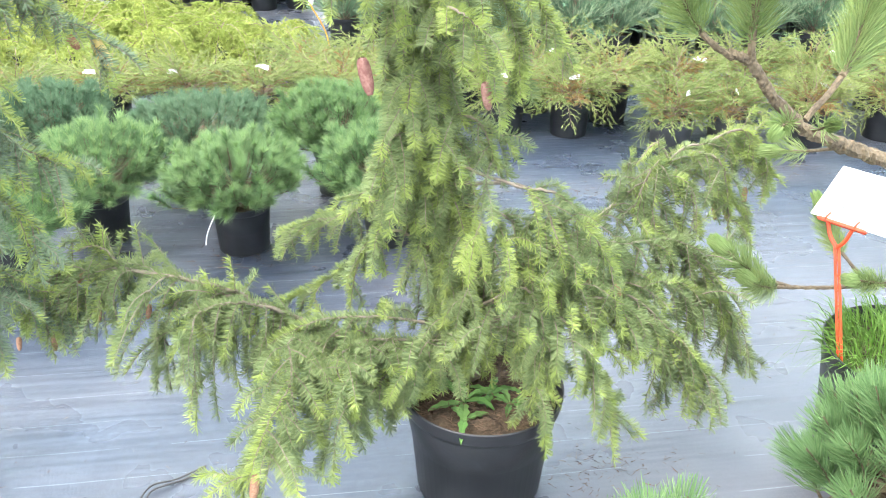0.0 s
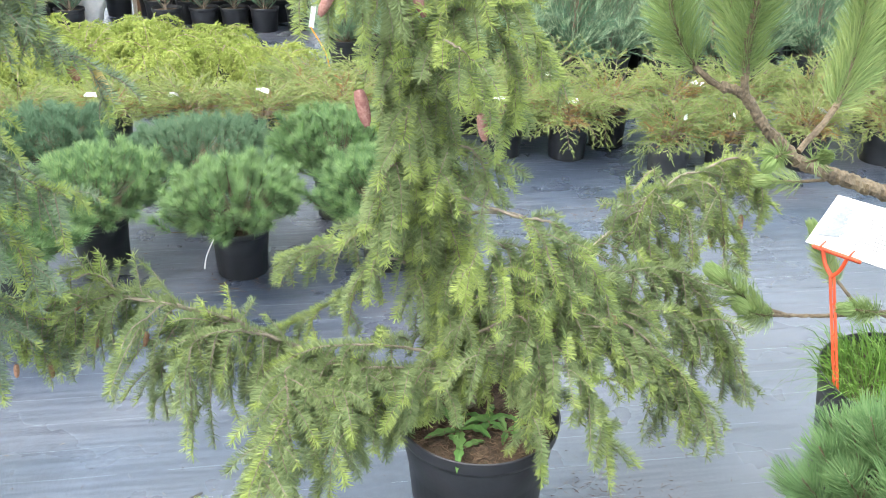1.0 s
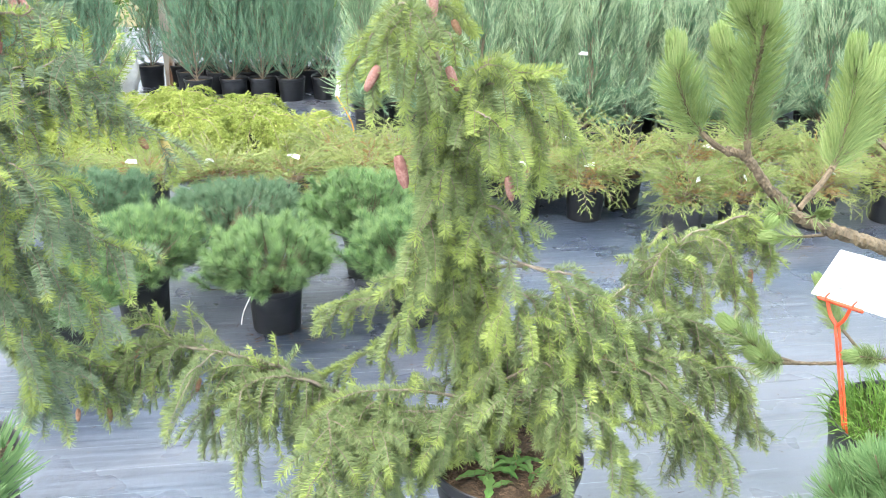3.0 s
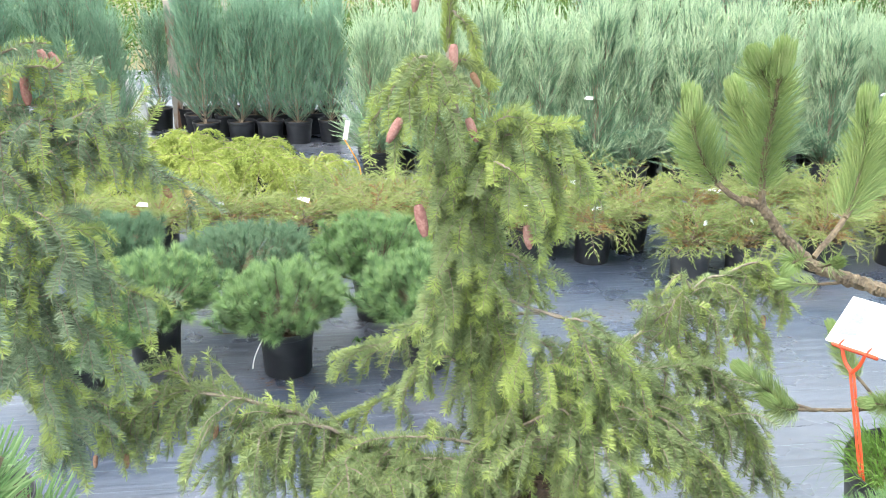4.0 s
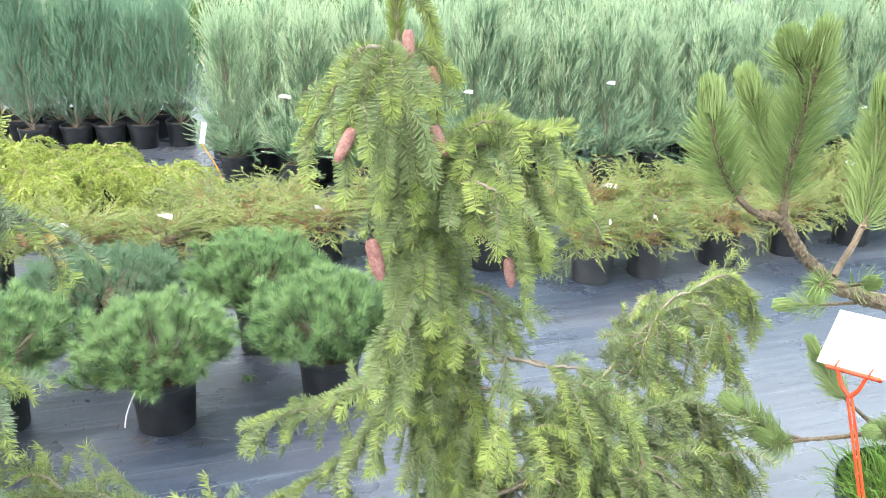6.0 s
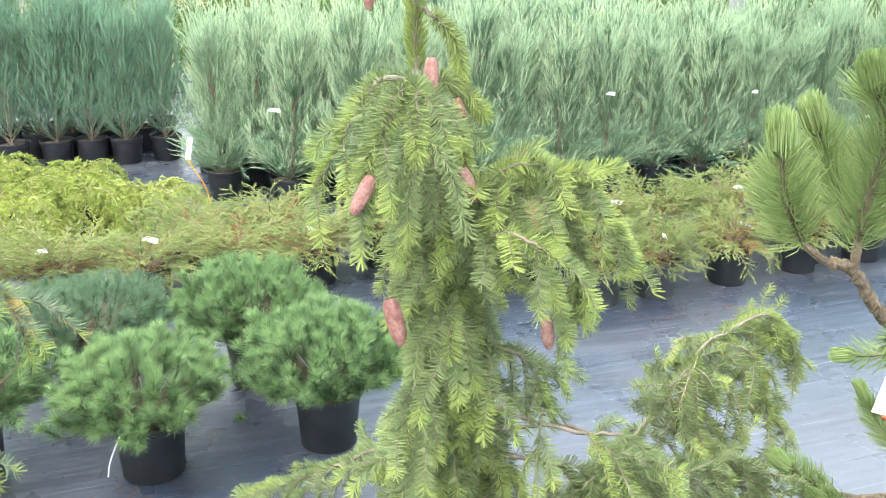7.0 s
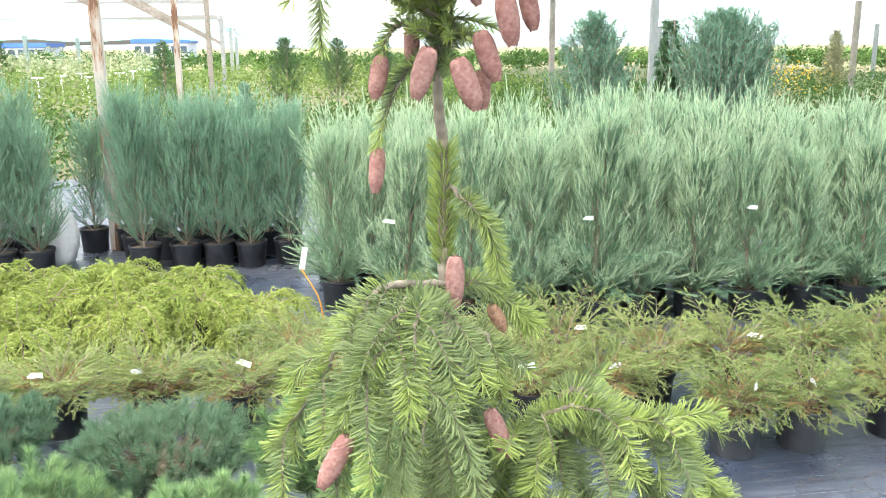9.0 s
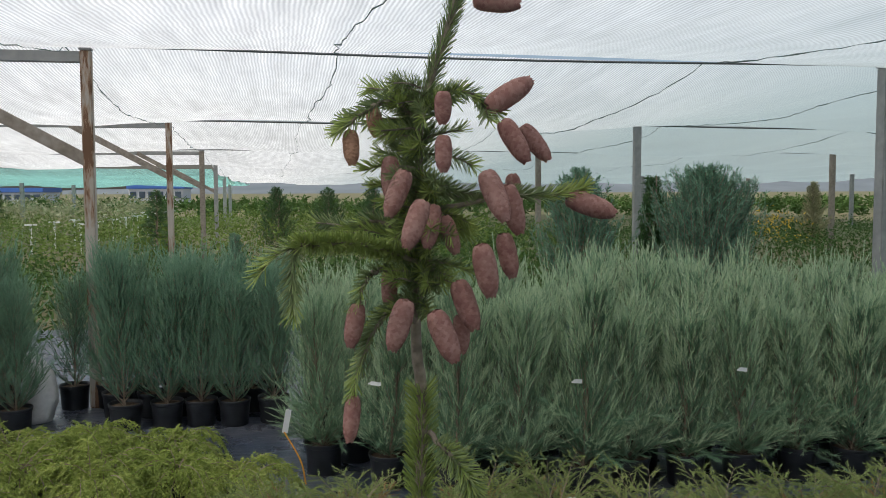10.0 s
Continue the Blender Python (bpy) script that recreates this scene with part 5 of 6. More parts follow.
# ---- mugo pines ----
def mugo(x, y, seed, width=0.52, top=0.46, blue=False, pot_r=0.118, pot_h=0.20, shoots=215, needle=0.05, label="", group="mugo pines in pots", tilt=(0, 0), per=150):
    rng = np.random.default_rng(seed)
    tree = thing("mugo_pine", x, y, 0, 0, label or "bushy green mugo pine in a black plastic pot", "pine", group)
    part("pot", pot_shape(pot_r, pot_r * 0.82, pot_h, 0.009, 36), POT, tree, "", True)
    part("soil", soil_shape(pot_r * 0.93, pot_h * 0.86, rng, 4, 18, 0.004), SOIL, tree)
    trunk, wood, old, young = Bag(), Bag(), Bag(), Bag()
    base = np.array((0, 0, pot_h * 0.8))
    mid = np.array((tilt[0], tilt[1], pot_h + 0.03))
    tube(trunk, curve_through([base, base + (0.01, 0.0, 0.05), mid + (0, 0, 0.03)], 5), 0.012, 0.009, 7)
    lobes = [unit(rng.normal(0, 1, 3) + (0, 0, 0.3)) for _ in range(9)]
    half, rise = width / 2 - needle * 0.45, top - mid[2] - needle * 0.7
    for k in range(shoots):
        # a bun: domed on top, tucked in below the widest ring
        zc = 1 - 1.55 * (k + 0.5) / shoots
        a = k * 2.39996 + rng.normal(0, 0.15)
        r = max(0.0, 1 - abs(zc) ** 2.6) ** 0.5
        d = np.array((r * math.cos(a), r * math.sin(a), zc))
        lump = 0.80 + 0.24 * max(max(float(unit(d) @ l) for l in lobes), 0) ** 5 + rng.normal(0, 0.10)
        low = mid[2] + rise * 0.38
        tip = np.array((mid[0], mid[1], low)) + d * (half, half, rise * 0.62 if zc > 0 else rise * 0.42) * lump
        out = unit(d * (1.0, 1.0, 0.5) + (0, 0, 1.0 if zc > -0.15 else 0.35))
        start = tip - out * rng.uniform(0.06, 0.10)
        tube(wood, curve_through([mid + rng.normal(0, 0.01, 3), mid * 0.45 + start * 0.55 + (0, 0, -0.015), start, tip], 3), 0.003, 0.0016, 3, cap=False)
        pts = np.linspace(start, tip, 5)
        m = per
        p, t, u = along(pts, m, rng)
        q = around(t, rng.normal(0.80, 0.2, m), rng)
        q[:, 2] += 0.08
        spikes(old, p, q, needle * rng.uniform(0.75, 1.1, m), 0.0012, rng)
        m = per // 2
        p, t, u = along(pts, m, rng, 0.8, 1.0)
        spikes(young, p, around(t, 0.75 * np.sqrt(rng.uniform(0, 1, m)), rng), needle * rng.uniform(0.75, 1.0, m), 0.0009, rng)
    part("trunk", trunk, PINE_BARK, tree)
    tagged(part("twig_growth", wood, PINE_BARK, tree), kind="stuff")
    tagged(part("needles", old, MUGO_BLUE if blue else MUGO, tree, "dense short needles"), kind="stuff")
    tagged(part("young_needles", young, MUGO_BLUE if blue else MUGO_TIP, tree), kind="stuff")
    return tree


mugo(0.50, 6.90, 101, 0.56, 0.475, label="rounded bright green mugo pine in a black plastic pot")
mugo(0.90, 7.42, 102, 0.58, 0.50, shoots=225)
mugo(1.075, 6.90, 103, 0.58, 0.50, shoots=225)
mugo(-0.05, 7.04, 104, 0.60, 0.50, per=100, shoots=225)
mugo(-0.27, 6.70, 105, 0.56, 0.40, per=100, shoots=225)
mugo(0.26, 7.60, 106, 0.70, 0.42, True, per=100, shoots=240, label="low spreading bluish mugo pine in a black pot")
mugo(-0.40, 7.80, 107, 0.60, 0.44, True, per=100, shoots=225, label="bluish green mugo pine in a black pot")


def near_pine(x, y, seed, top, label, group="mugo pines in pots", spread=0.3, shoots=26, pot_h=0.28, needle=0.088):
    """A long-needled young pine whose shoots end near the given height."""
    tree = thing("mountain_pine", x, y, 0, 0, label, "pine", group)
    part("pot", pot_shape(0.15, 0.125, pot_h, 0.012, 44), POT, tree, "", True)
    pine = Pine(seed)
    rng = pine.rng
    part("soil", soil_shape(0.138, pot_h * 0.87, rng), SOIL, tree)
    base = np.array((x, y, pot_h * 0.8))
    head = np.array((x, y, top - 0.28))
    pine.branch(base, base * 0.5 + head * 0.5 + (0.01, 0.01, 0), head, r0=0.016, r1=0.011)
    for k in range(shoots):
        a = k * 2.39996
        r = spread * math.sqrt((k + 0.3) / shoots)
        z = top - 0.06 - 0.42 * (r / spread) ** 2 * 0.6 + rng.normal(0, 0.02)
        tip = np.array((x + r * math.cos(a), y + r * math.sin(a), z))
        out = unit(np.array((math.cos(a) * r / spread * 0.8, math.sin(a) * r / spread * 0.8, 1.0)))
        start = tip - out * 0.15
        pine.branch(head - (0, 0, 0.1 * r / spread), head * 0.4 + start * 0.6 - (0, 0, 0.02), start, r0=0.008, r1=0.005)
        pine.shoot(start, (start + tip) / 2 + rng.normal(0, 0.004, 3), tip, lo=0.1, needle=needle, density=1900, r=0.004, radius=0.001, tuft=0.05, lean=0.80)
    pine.finish(tree, PINE_NEAR, PINE_NEAR)
    return tree


near_pine(2.01, 5.02, 41, 0.61, "vigorous long-needled mountain pine in a black pot", spread=0.26, shoots=36)
near_pine(1.36, 4.80, 42, 0.57, "small long-needled mountain pine in a black pot", spread=0.22, shoots=20, pot_h=0.24)
near_pine(0.31, 4.30, 43, 1.39, "tall long-needled mountain pine in a black pot", spread=0.17, shoots=20, pot_h=0.30, needle=0.062)


# ---- spreading junipers ----
def juniper_parts(seed, main, width, top, stems=60, sprays=14, each=24):
    """Meshes of one spreading juniper: arching feathery sprays, browned inside."""
    rng = np.random.default_rng(seed)
    wood, leaf, dry = Bag(), Bag(), Bag()
    base = np.array((0, 0, 0.16))
    for k in range(stems):
        a = k * 2.39996 + rng.normal(0, 0.2)
        rise = rng.uniform(0.45, 1.7)
        length = (width / 2) * rng.uniform(0.75, 1.25) / math.cos(math.atan(rise)) ** 0.35
        length = min(length, (top - 0.10) / max(math.sin(math.atan(rise)), 0.35) * rng.uniform(0.8, 1.1))
        pts = grow(base + rng.normal(0, 0.02, 3) * (1, 1, 0), (math.cos(a), math.sin(a), rise), length, rng.uniform(1.5, 4.5), rng, 6, 0.07)
        tube(wood, pts, 0.003, 0.001, 3, cap=False)
        q, t, u = along(pts, sprays, rng, 0.25, 1.0)
        brown = rng.random() < 0.08
        for i in range(sprays):
            s = unit(np.cross(t[i], (0, 0, 1.0))) * (-1) ** i
            out = unit(t[i] * 0.7 + s * rng.uniform(0.25, 0.9) + np.array((0, 0, rng.uniform(-0.2, 0.3))))
            twig = grow(q[i], out, rng.uniform(0.05, 0.105) * (1.2 - 0.4 * u[i]), 3.0, rng, 4)
            p, tt, uu = along(twig, each, rng, 0.05, 1.0)
            bag = dry if (brown and u[i] < 0.8) or (u[i] < 0.40 and rng.random() < 0.5) else leaf
            spikes(bag, p, around(tt, rng.normal(0.6, 0.15, each), rng, 0.4), rng.uniform(0.012, 0.024, each), 0.0015, rng)
    return [("twig_growth", wood.mesh("twig_growth", BARK)), ("leaves", leaf.mesh("leaves", main)), ("dry_leaves", dry.mesh("dry_leaves", DRY_J))]


def golden_parts(seed, width, top, limbs=34, sprays=44):
    """Meshes of one golden juniper: arching limbs piled into lumps, each feathered with short crowded sprays."""
    rng = np.random.default_rng(seed)
    wood, leaf = Bag(), Bag()
    heart = np.array((0, 0, 0.17))
    for k in range(limbs):
        a = k * 2.39996 + rng.normal(0, 0.25)
        u = (k + 0.5) / limbs
        rise = 2.0 * (1 - u) ** 1.3 + 0.2
        length = math.hypot(width / 2 * (0.35 + 0.65 * u), (top - 0.17) * (1 - 0.55 * u)) * rng.uniform(0.8, 1.18)
        pts = grow(heart + rng.normal(0, 0.03, 3) * (1, 1, 0), (math.cos(a), math.sin(a), rise), length, rng.uniform(4.5, 8.0), rng, 7, 0.06)
        tube(wood, pts, 0.0026, 0.0012, 3, cap=False)
        q, t, w = along(pts, sprays, rng, 0.12, 1.0)
        for i in range(sprays):
            s = unit(np.cross(t[i], (0, 0, 1.0))) * (-1) ** i
            out = unit(t[i] * 0.5 + s * rng.uniform(0.2, 1.0) + np.array((0, 0, rng.uniform(-0.4, 0.5))))
            twig = grow(q[i], out, rng.uniform(0.05, 0.09) * (1.25 - 0.4 * w[i]), 12.0, rng, 4)
            m = 20
            p, tt, uu = along(twig, m, rng, 0.05, 1.0)
            spikes(leaf, p, around(tt, rng.normal(0.65, 0.2, m), rng, 0.5), rng.uniform(0.013, 0.026, m), 0.0030, rng)
    return [("twig_growth", wood.mesh("twig_growth", BARK)), ("leaves", leaf.mesh("leaves", GOLD))]


def pot_meshes(r, h, material):
    out = []
    for name, bm, m in (("pot", pot_shape(r, r * 0.84, h, 0.008, 32), material),):
        me = bpy.data.meshes.new(name)
        bm.to_mesh(me)
        bm.free()
        me.materials.append(m)
        for p in me.polygons:
            p.use_smooth = True
        out.append((name, me))
    out.append(("soil", soil_shape(r * 0.93, h * 0.86, np.random.default_rng(9), 4, 18, 0.004).mesh("soil", SOIL)))
    return out


BROWNISH = [juniper_parts(s, GREEN_J, 0.50, 0.42) for s in (201, 202, 203)]
GOLDEN = [golden_parts(s, 0.66, 0.66) for s in (211, 212, 213, 214)]
JUNIPER_POT, GREY_POT = pot_meshes(0.115, 0.19, POT), pot_meshes(0.115, 0.19, POT_GREY)


def white_tag(tree, x, y, z, turn, lean, length=0.075):
    """A white plastic strip label, looped and curling."""
    bag = Bag()
    u = np.linspace(0, 1, 9)
    mid = np.stack([(u - 0.5) * length, 0.003 * np.sin(u * 5), 0.003 * np.sin(u * math.pi) + 0.004], 1)
    w = np.where(u < 0.2, 0.005, 0.0115)[:, None]
    v = np.stack([mid + w * (0, 1, 0.2), mid - w * (0, 1, 0.2), mid - w * (0, 1, 0.2) + (0, 0, 0.0008), mid + w * (0, 1, 0.2) + (0, 0, 0.0008)], 1).reshape(-1, 3)
    f = []
    for i in range(8):
        for k in range(4):
            a, b = i * 4 + k, i * 4 + (k + 1) % 4
            f += [(a, b, b + 4), (a, b + 4, a + 4)]
    bag.add(v, f)
    return part("tag", bag, WHITE_TAG, tree, "white plastic strip label", at=tree.matrix_basis.inverted() @ pose(x, y, z + 0.03, lean + 20, 0, turn * 0.6))


def juniper(x, y, kinds, k, label, group, grey=False, size=1.0, tall=1.0, tags=()):
    rng = random.Random(int(x * 1000) + int(y * 77))
    tree = thing("spreading_juniper", x, y, 0, rng.uniform(0, 360), label, "juniper", group)
    for name, me in GREY_POT if grey else JUNIPER_POT:
        part(name, me, None, tree)
    for name, me in kinds[k % len(kinds)]:
        tagged(part(name, me, None, tree, at=pose(0, 0, 0.0) @ Matrix.Diagonal((size, size, tall, 1))), kind="stuff")
    for t in tags:
        white_tag(tree, *t)
    return tree


BROWN_LABEL = "feathery green juniper with browned inner twigs in a black pot"
GOLD_LABEL = "golden green spreading juniper in a black pot"
# left block
for k, (x, y) in enumerate(((-0.72, 8.42), (-0.27, 8.45), (0.14, 8.42), (0.52, 8.36), (0.93, 8.42), (1.33, 8.40), (0.75, 8.80), (1.15, 8.80))):
    juniper(x, y, BROWNISH, k, BROWN_LABEL, "browned junipers in pots", tags=((0.55, 8.20, 0.33, -50, 25),) if k == 3 else ((x - 0.05, y - 0.16, 0.30, 40 * k, 30, 0.06),) if k in (1, 2, 5) else ())
for k, (x, y) in enumerate(((-1.15, 9.75), (-0.66, 9.84), (-0.17, 9.35), (0.10, 10.22), (0.58, 9.45), (-1.2, 9.2), (-0.65, 9.25), (0.22, 9.60), (-0.36, 10.30), (-0.86, 10.36), (-0.20, 9.86), (-1.35, 10.32))):
    juniper(x, y, GOLDEN, k, GOLD_LABEL, "golden junipers in pots", tall=1.05 + 0.12 * (k % 3))
# right block, row by row
for k, (x, y) in enumerate(((1.80, 8.13), (2.14, 8.06), (2.58, 7.74), (2.89, 7.74), (3.35, 7.78), (3.82, 7.82), (4.30, 7.86), (4.78, 7.9))):
    juniper(x, y, BROWNISH, k, "feathery green juniper with browned inner twigs in a dusty grey pot" if 2 <= k <= 3 else BROWN_LABEL, "browned junipers in pots", grey=2 <= k <= 3, size=0.82, tall=1.1,
            tags=((x - 0.06 + 0.03 * (k % 3), y - 0.13, 0.31, 20 + 35 * k, 25 + 8 * (k % 4), 0.08),) if k != 5 else ())
for k, (x, y) in enumerate(((1.72, 8.55), (2.05, 8.48), (2.42, 8.25), (2.80, 8.22), (3.2, 8.25), (3.62, 8.28), (4.06, 8.30), (4.5, 8.33), (4.95, 8.36))):
    juniper(x, y, BROWNISH, k + 1, BROWN_LABEL, "browned junipers in pots", tall=1.22, tags=((x + 0.05, y - 0.12, 0.34, 60 - 30 * k, 30, 0.07),) if k % 2 else ())

# ---- upright blue junipers ----
def upright_parts(seed, main, pale, height, branches, fine, per, broad, skirt, apron=0):
    """Meshes of one upright juniper: ascending plumes from the ground up, thin spires on top."""
    rng = np.random.default_rng(seed)
    wood, leaf, tips, trunk = Bag(), Bag(), Bag(), Bag()
    stem = grow((0, 0, 0.12), (0, 0, 1), height - 0.2, 0, rng, 10, 0.03)
    tube(trunk, stem, 0.009, 0.002, 6)
    for k in range(branches):
        u = max(0.0, (k + 0.5) / branches * (1 + skirt) - skirt)
        z = 0.16 + (height * 0.80 - 0.16) * u + 0.06 * rng.random()
        a = k * 2.39996
        length = (0.40 - 0.16 * u) * rng.uniform(0.7, 1.2)
        lean = rng.uniform(0.35, 0.8) + (1.5 + 10 * skirt) * max(0.0, 0.30 - u)
        i = min(int((z - 0.12) / (height - 0.2) * 10), 10)
        p0 = stem[i] * (1, 1, 0) + (0, 0, z)
        low = u < 0.06 and skirt > 0.22
        lean = rng.uniform(0.9, 1.6) if low else lean
        pts = grow(p0, (math.cos(a) * lean, math.sin(a) * lean, 1.0), length * (0.75 if low else 1.0), 0.3 if low else 2.2, rng, 4, 0.07, (0, 0, 1.0))
        tube(wood, pts, 0.003, 0.001, 3, cap=False)
        q, t, s = along(pts, fine, rng, 0.05, 1.0)
        for j in range(fine):
            out = unit(around(t[j:j + 1], rng.uniform(0.15, 0.7), rng)[0] + (0, 0, 0.1)) if j else t[j]
            plume = grow(q[j], out, rng.uniform(0.10, 0.22) * (1.1 - 0.3 * s[j]), 0.5 if low else 2.5, rng, 4, 0.05, (0, 0, 1.0))
            p, tt, v = along(plume, per, rng, 0.0, 1.0)
            pale_end = (s[j] + v) > 1.1
            way, size = around(tt, rng.normal(0.34, 0.1, per), rng, 0.4), rng.uniform(0.03, 0.058, per) * (1.15 - 0.5 * v)
            way[:, 2] += 0.2
            spikes(tips, p[pale_end], way[pale_end], size[pale_end], broad, rng)
            spikes(leaf, p[~pale_end], way[~pale_end], size[~pale_end], broad, rng)
    for k in range(18):
        # thin spires on top
        a, z = k * 2.39996, height * rng.uniform(0.62, 0.82)
        spire = grow((0.08 * math.cos(a), 0.08 * math.sin(a), z), (0.35 * math.cos(a), 0.35 * math.sin(a), 1.0), height * rng.uniform(0.96, 1.12) - z, 1.0, rng, 4, 0.04, (0, 0, 1.0))
        p, tt, v = along(spire, 40, rng, 0.0, 1.0)
        spikes(tips, p, around(tt, rng.normal(0.3, 0.1, 40), rng, 0.5), rng.uniform(0.035, 0.065, 40) * (1.15 - 0.7 * v), broad * 0.9, rng)
    for k in range(apron):
        # short branches spreading round and over the rim of the pot
        a = rng.uniform(0, 2 * math.pi)
        twig = grow((0.04 * math.cos(a), 0.04 * math.sin(a), rng.uniform(0.20, 0.48)), (math.cos(a), math.sin(a), rng.uniform(-0.2, 0.8)), rng.uniform(0.2, 0.32), rng.uniform(-1.0, 1.5), rng, 5, 0.1, (0, 0, 1.0))
        p, tt, v = along(twig, 110, rng, 0.15, 1.0)
        spikes(leaf, p, around(tt, rng.normal(0.5, 0.15, 110), rng), rng.uniform(0.035, 0.065, 110), broad, rng)
    return [("stem", trunk.mesh("stem", BARK)), ("twig_growth", wood.mesh("twig_growth", BARK)), ("leaves", leaf.mesh("leaves", main)), ("new_growth", tips.mesh("new_growth", pale))]


BLUE_FINE = [upright_parts(s, BLUE_J, BLUE_TIP, 1.20, 92, 9, 36, 0.00135, 0.38, 28) for s in (301, 302, 303, 304)]
BLUE_ROUGH = [upright_parts(s, BLUE_J, BLUE_TIP, 1.20, 60, 7, 24, 0.0020, 0.2) for s in (311, 312)]
DARK_FINE = [upright_parts(s, BLUE_DARK, DARK_TIP, 1.28, 92, 9, 32, 0.00145, 0.10) for s in (321, 322, 323)]
DARK_ROUGH = [upright_parts(s, BLUE_DARK, DARK_TIP, 1.28, 60, 7, 22, 0.0021, 0.1) for s in (331, 332)]
SMALL_POT = pot_meshes(0.125, 0.20, POT)


def upright(x, y, kinds, k, label, group, size=1.0, tags=()):
    rng = random.Random(int(x * 991) + int(y * 83))
    lean = rng.uniform(-3, 3)
    tree = thing("upright_juniper", x, y, 0, rng.uniform(0, 360), label, "juniper", group)
    for name, me in SMALL_POT:
        part(name, me, None, tree)
    for name, me in kinds[k % len(kinds)]:
        tagged(part(name, me, None, tree, at=pose(0, 0, 0, lean, lean, 0) @ Matrix.Diagonal((1, 1, size, 1))), kind="" if name == "stem" else "stuff")
    for t in tags:
        white_tag(tree, *t)
    return tree


PALE_LABEL = "feathery silver-blue upright juniper in a black pot"
DARK_LABEL = "slender dark blue-green upright juniper in a black pot"
jit = random.Random(17)
for row in range(5):
    for col in range(17):
        x, y = 1.05 + 0.36 * col + 0.18 * (row % 2) + jit.uniform(-0.04, 0.04), 9.45 + 0.38 * row + jit.uniform(-0.05, 0.05)
        y += 0.8 * max(0.0, 1.85 - x)
        tags = ((x - 0.1, y - 0.16, jit.uniform(0.4, 0.75), jit.uniform(-20, 40), 60, 0.075),) if row == 0 and col % 3 == 1 else ()
        upright(x, y, BLUE_FINE if row < 1 else BLUE_ROUGH, jit.randrange(6), PALE_LABEL, "pale upright junipers", jit.uniform(0.86, 1.10) + 0.01, tags=tags)
for row in range(3):
    for col in range(12):
        x, y = 0.70 - 0.268 * col - 0.13 * (row % 2) + jit.uniform(-0.03, 0.03), 11.42 + 0.36 * row + jit.uniform(-0.04, 0.04)
        if abs(x + 0.77 - 0.19 * (12.15 - y)) < 0.13 or abs(x + 1.10 - 0.33 * (12.15 - y)) < 0.17:
            continue
        upright(x, y, DARK_FINE if row < 1 else DARK_ROUGH, jit.randrange(6), DARK_LABEL, "dark upright junipers", jit.uniform(0.86, 1.10))


def cane_with_label():
    cane = thing("label_cane", 0.911, 9.90, 0, 0, "orange cane with a white paper label tied to its top", "cane")
    bag = Bag()
    tube(bag, curve_through([(0.02, 0.0, 0.0), (-0.010, 0, 0.151), (-0.105, 0, 0.331)], 5), 0.006, 0.005, 6)
    part("cane", bag, ORANGE, cane)
    bm = bevelled_box((0.035, 0.004, 0.151), 0.001, pose(-0.089, 0, 0.397, 8, 10, 0))
    part("label", bm, WHITE_TAG, cane, "white curled paper label")


cane_with_label()


def sack(x, y):
    """A slumped white sack shape, added to stand in for bright ground among the pots."""
    rng = np.random.default_rng(8)
    bag = Bag()
    n, sides = 12, 18
    u = np.linspace(0, 1, n)
    pts = np.stack([0.03 * np.sin(u * 4), 0.02 * np.cos(u * 3), 0.0 + 0.55 * u], 1)
    tube(bag, pts, 0, 0.13 * np.sin(math.pi * np.clip(0.2 + 0.75 * u, 0, 1)) ** 0.6, sides, 0.07, rng)
    ob = new("sack", bag.mesh("sack", GAP_WHITE, True))
    ob.matrix_basis = pose(x, y, 0)
    tagged(ob, "slumped white stand-in for bright ground in a gap among the pots", "sack")


# fills the gap left of the post where pale ground lies behind
sack(-1.10, 11.75)


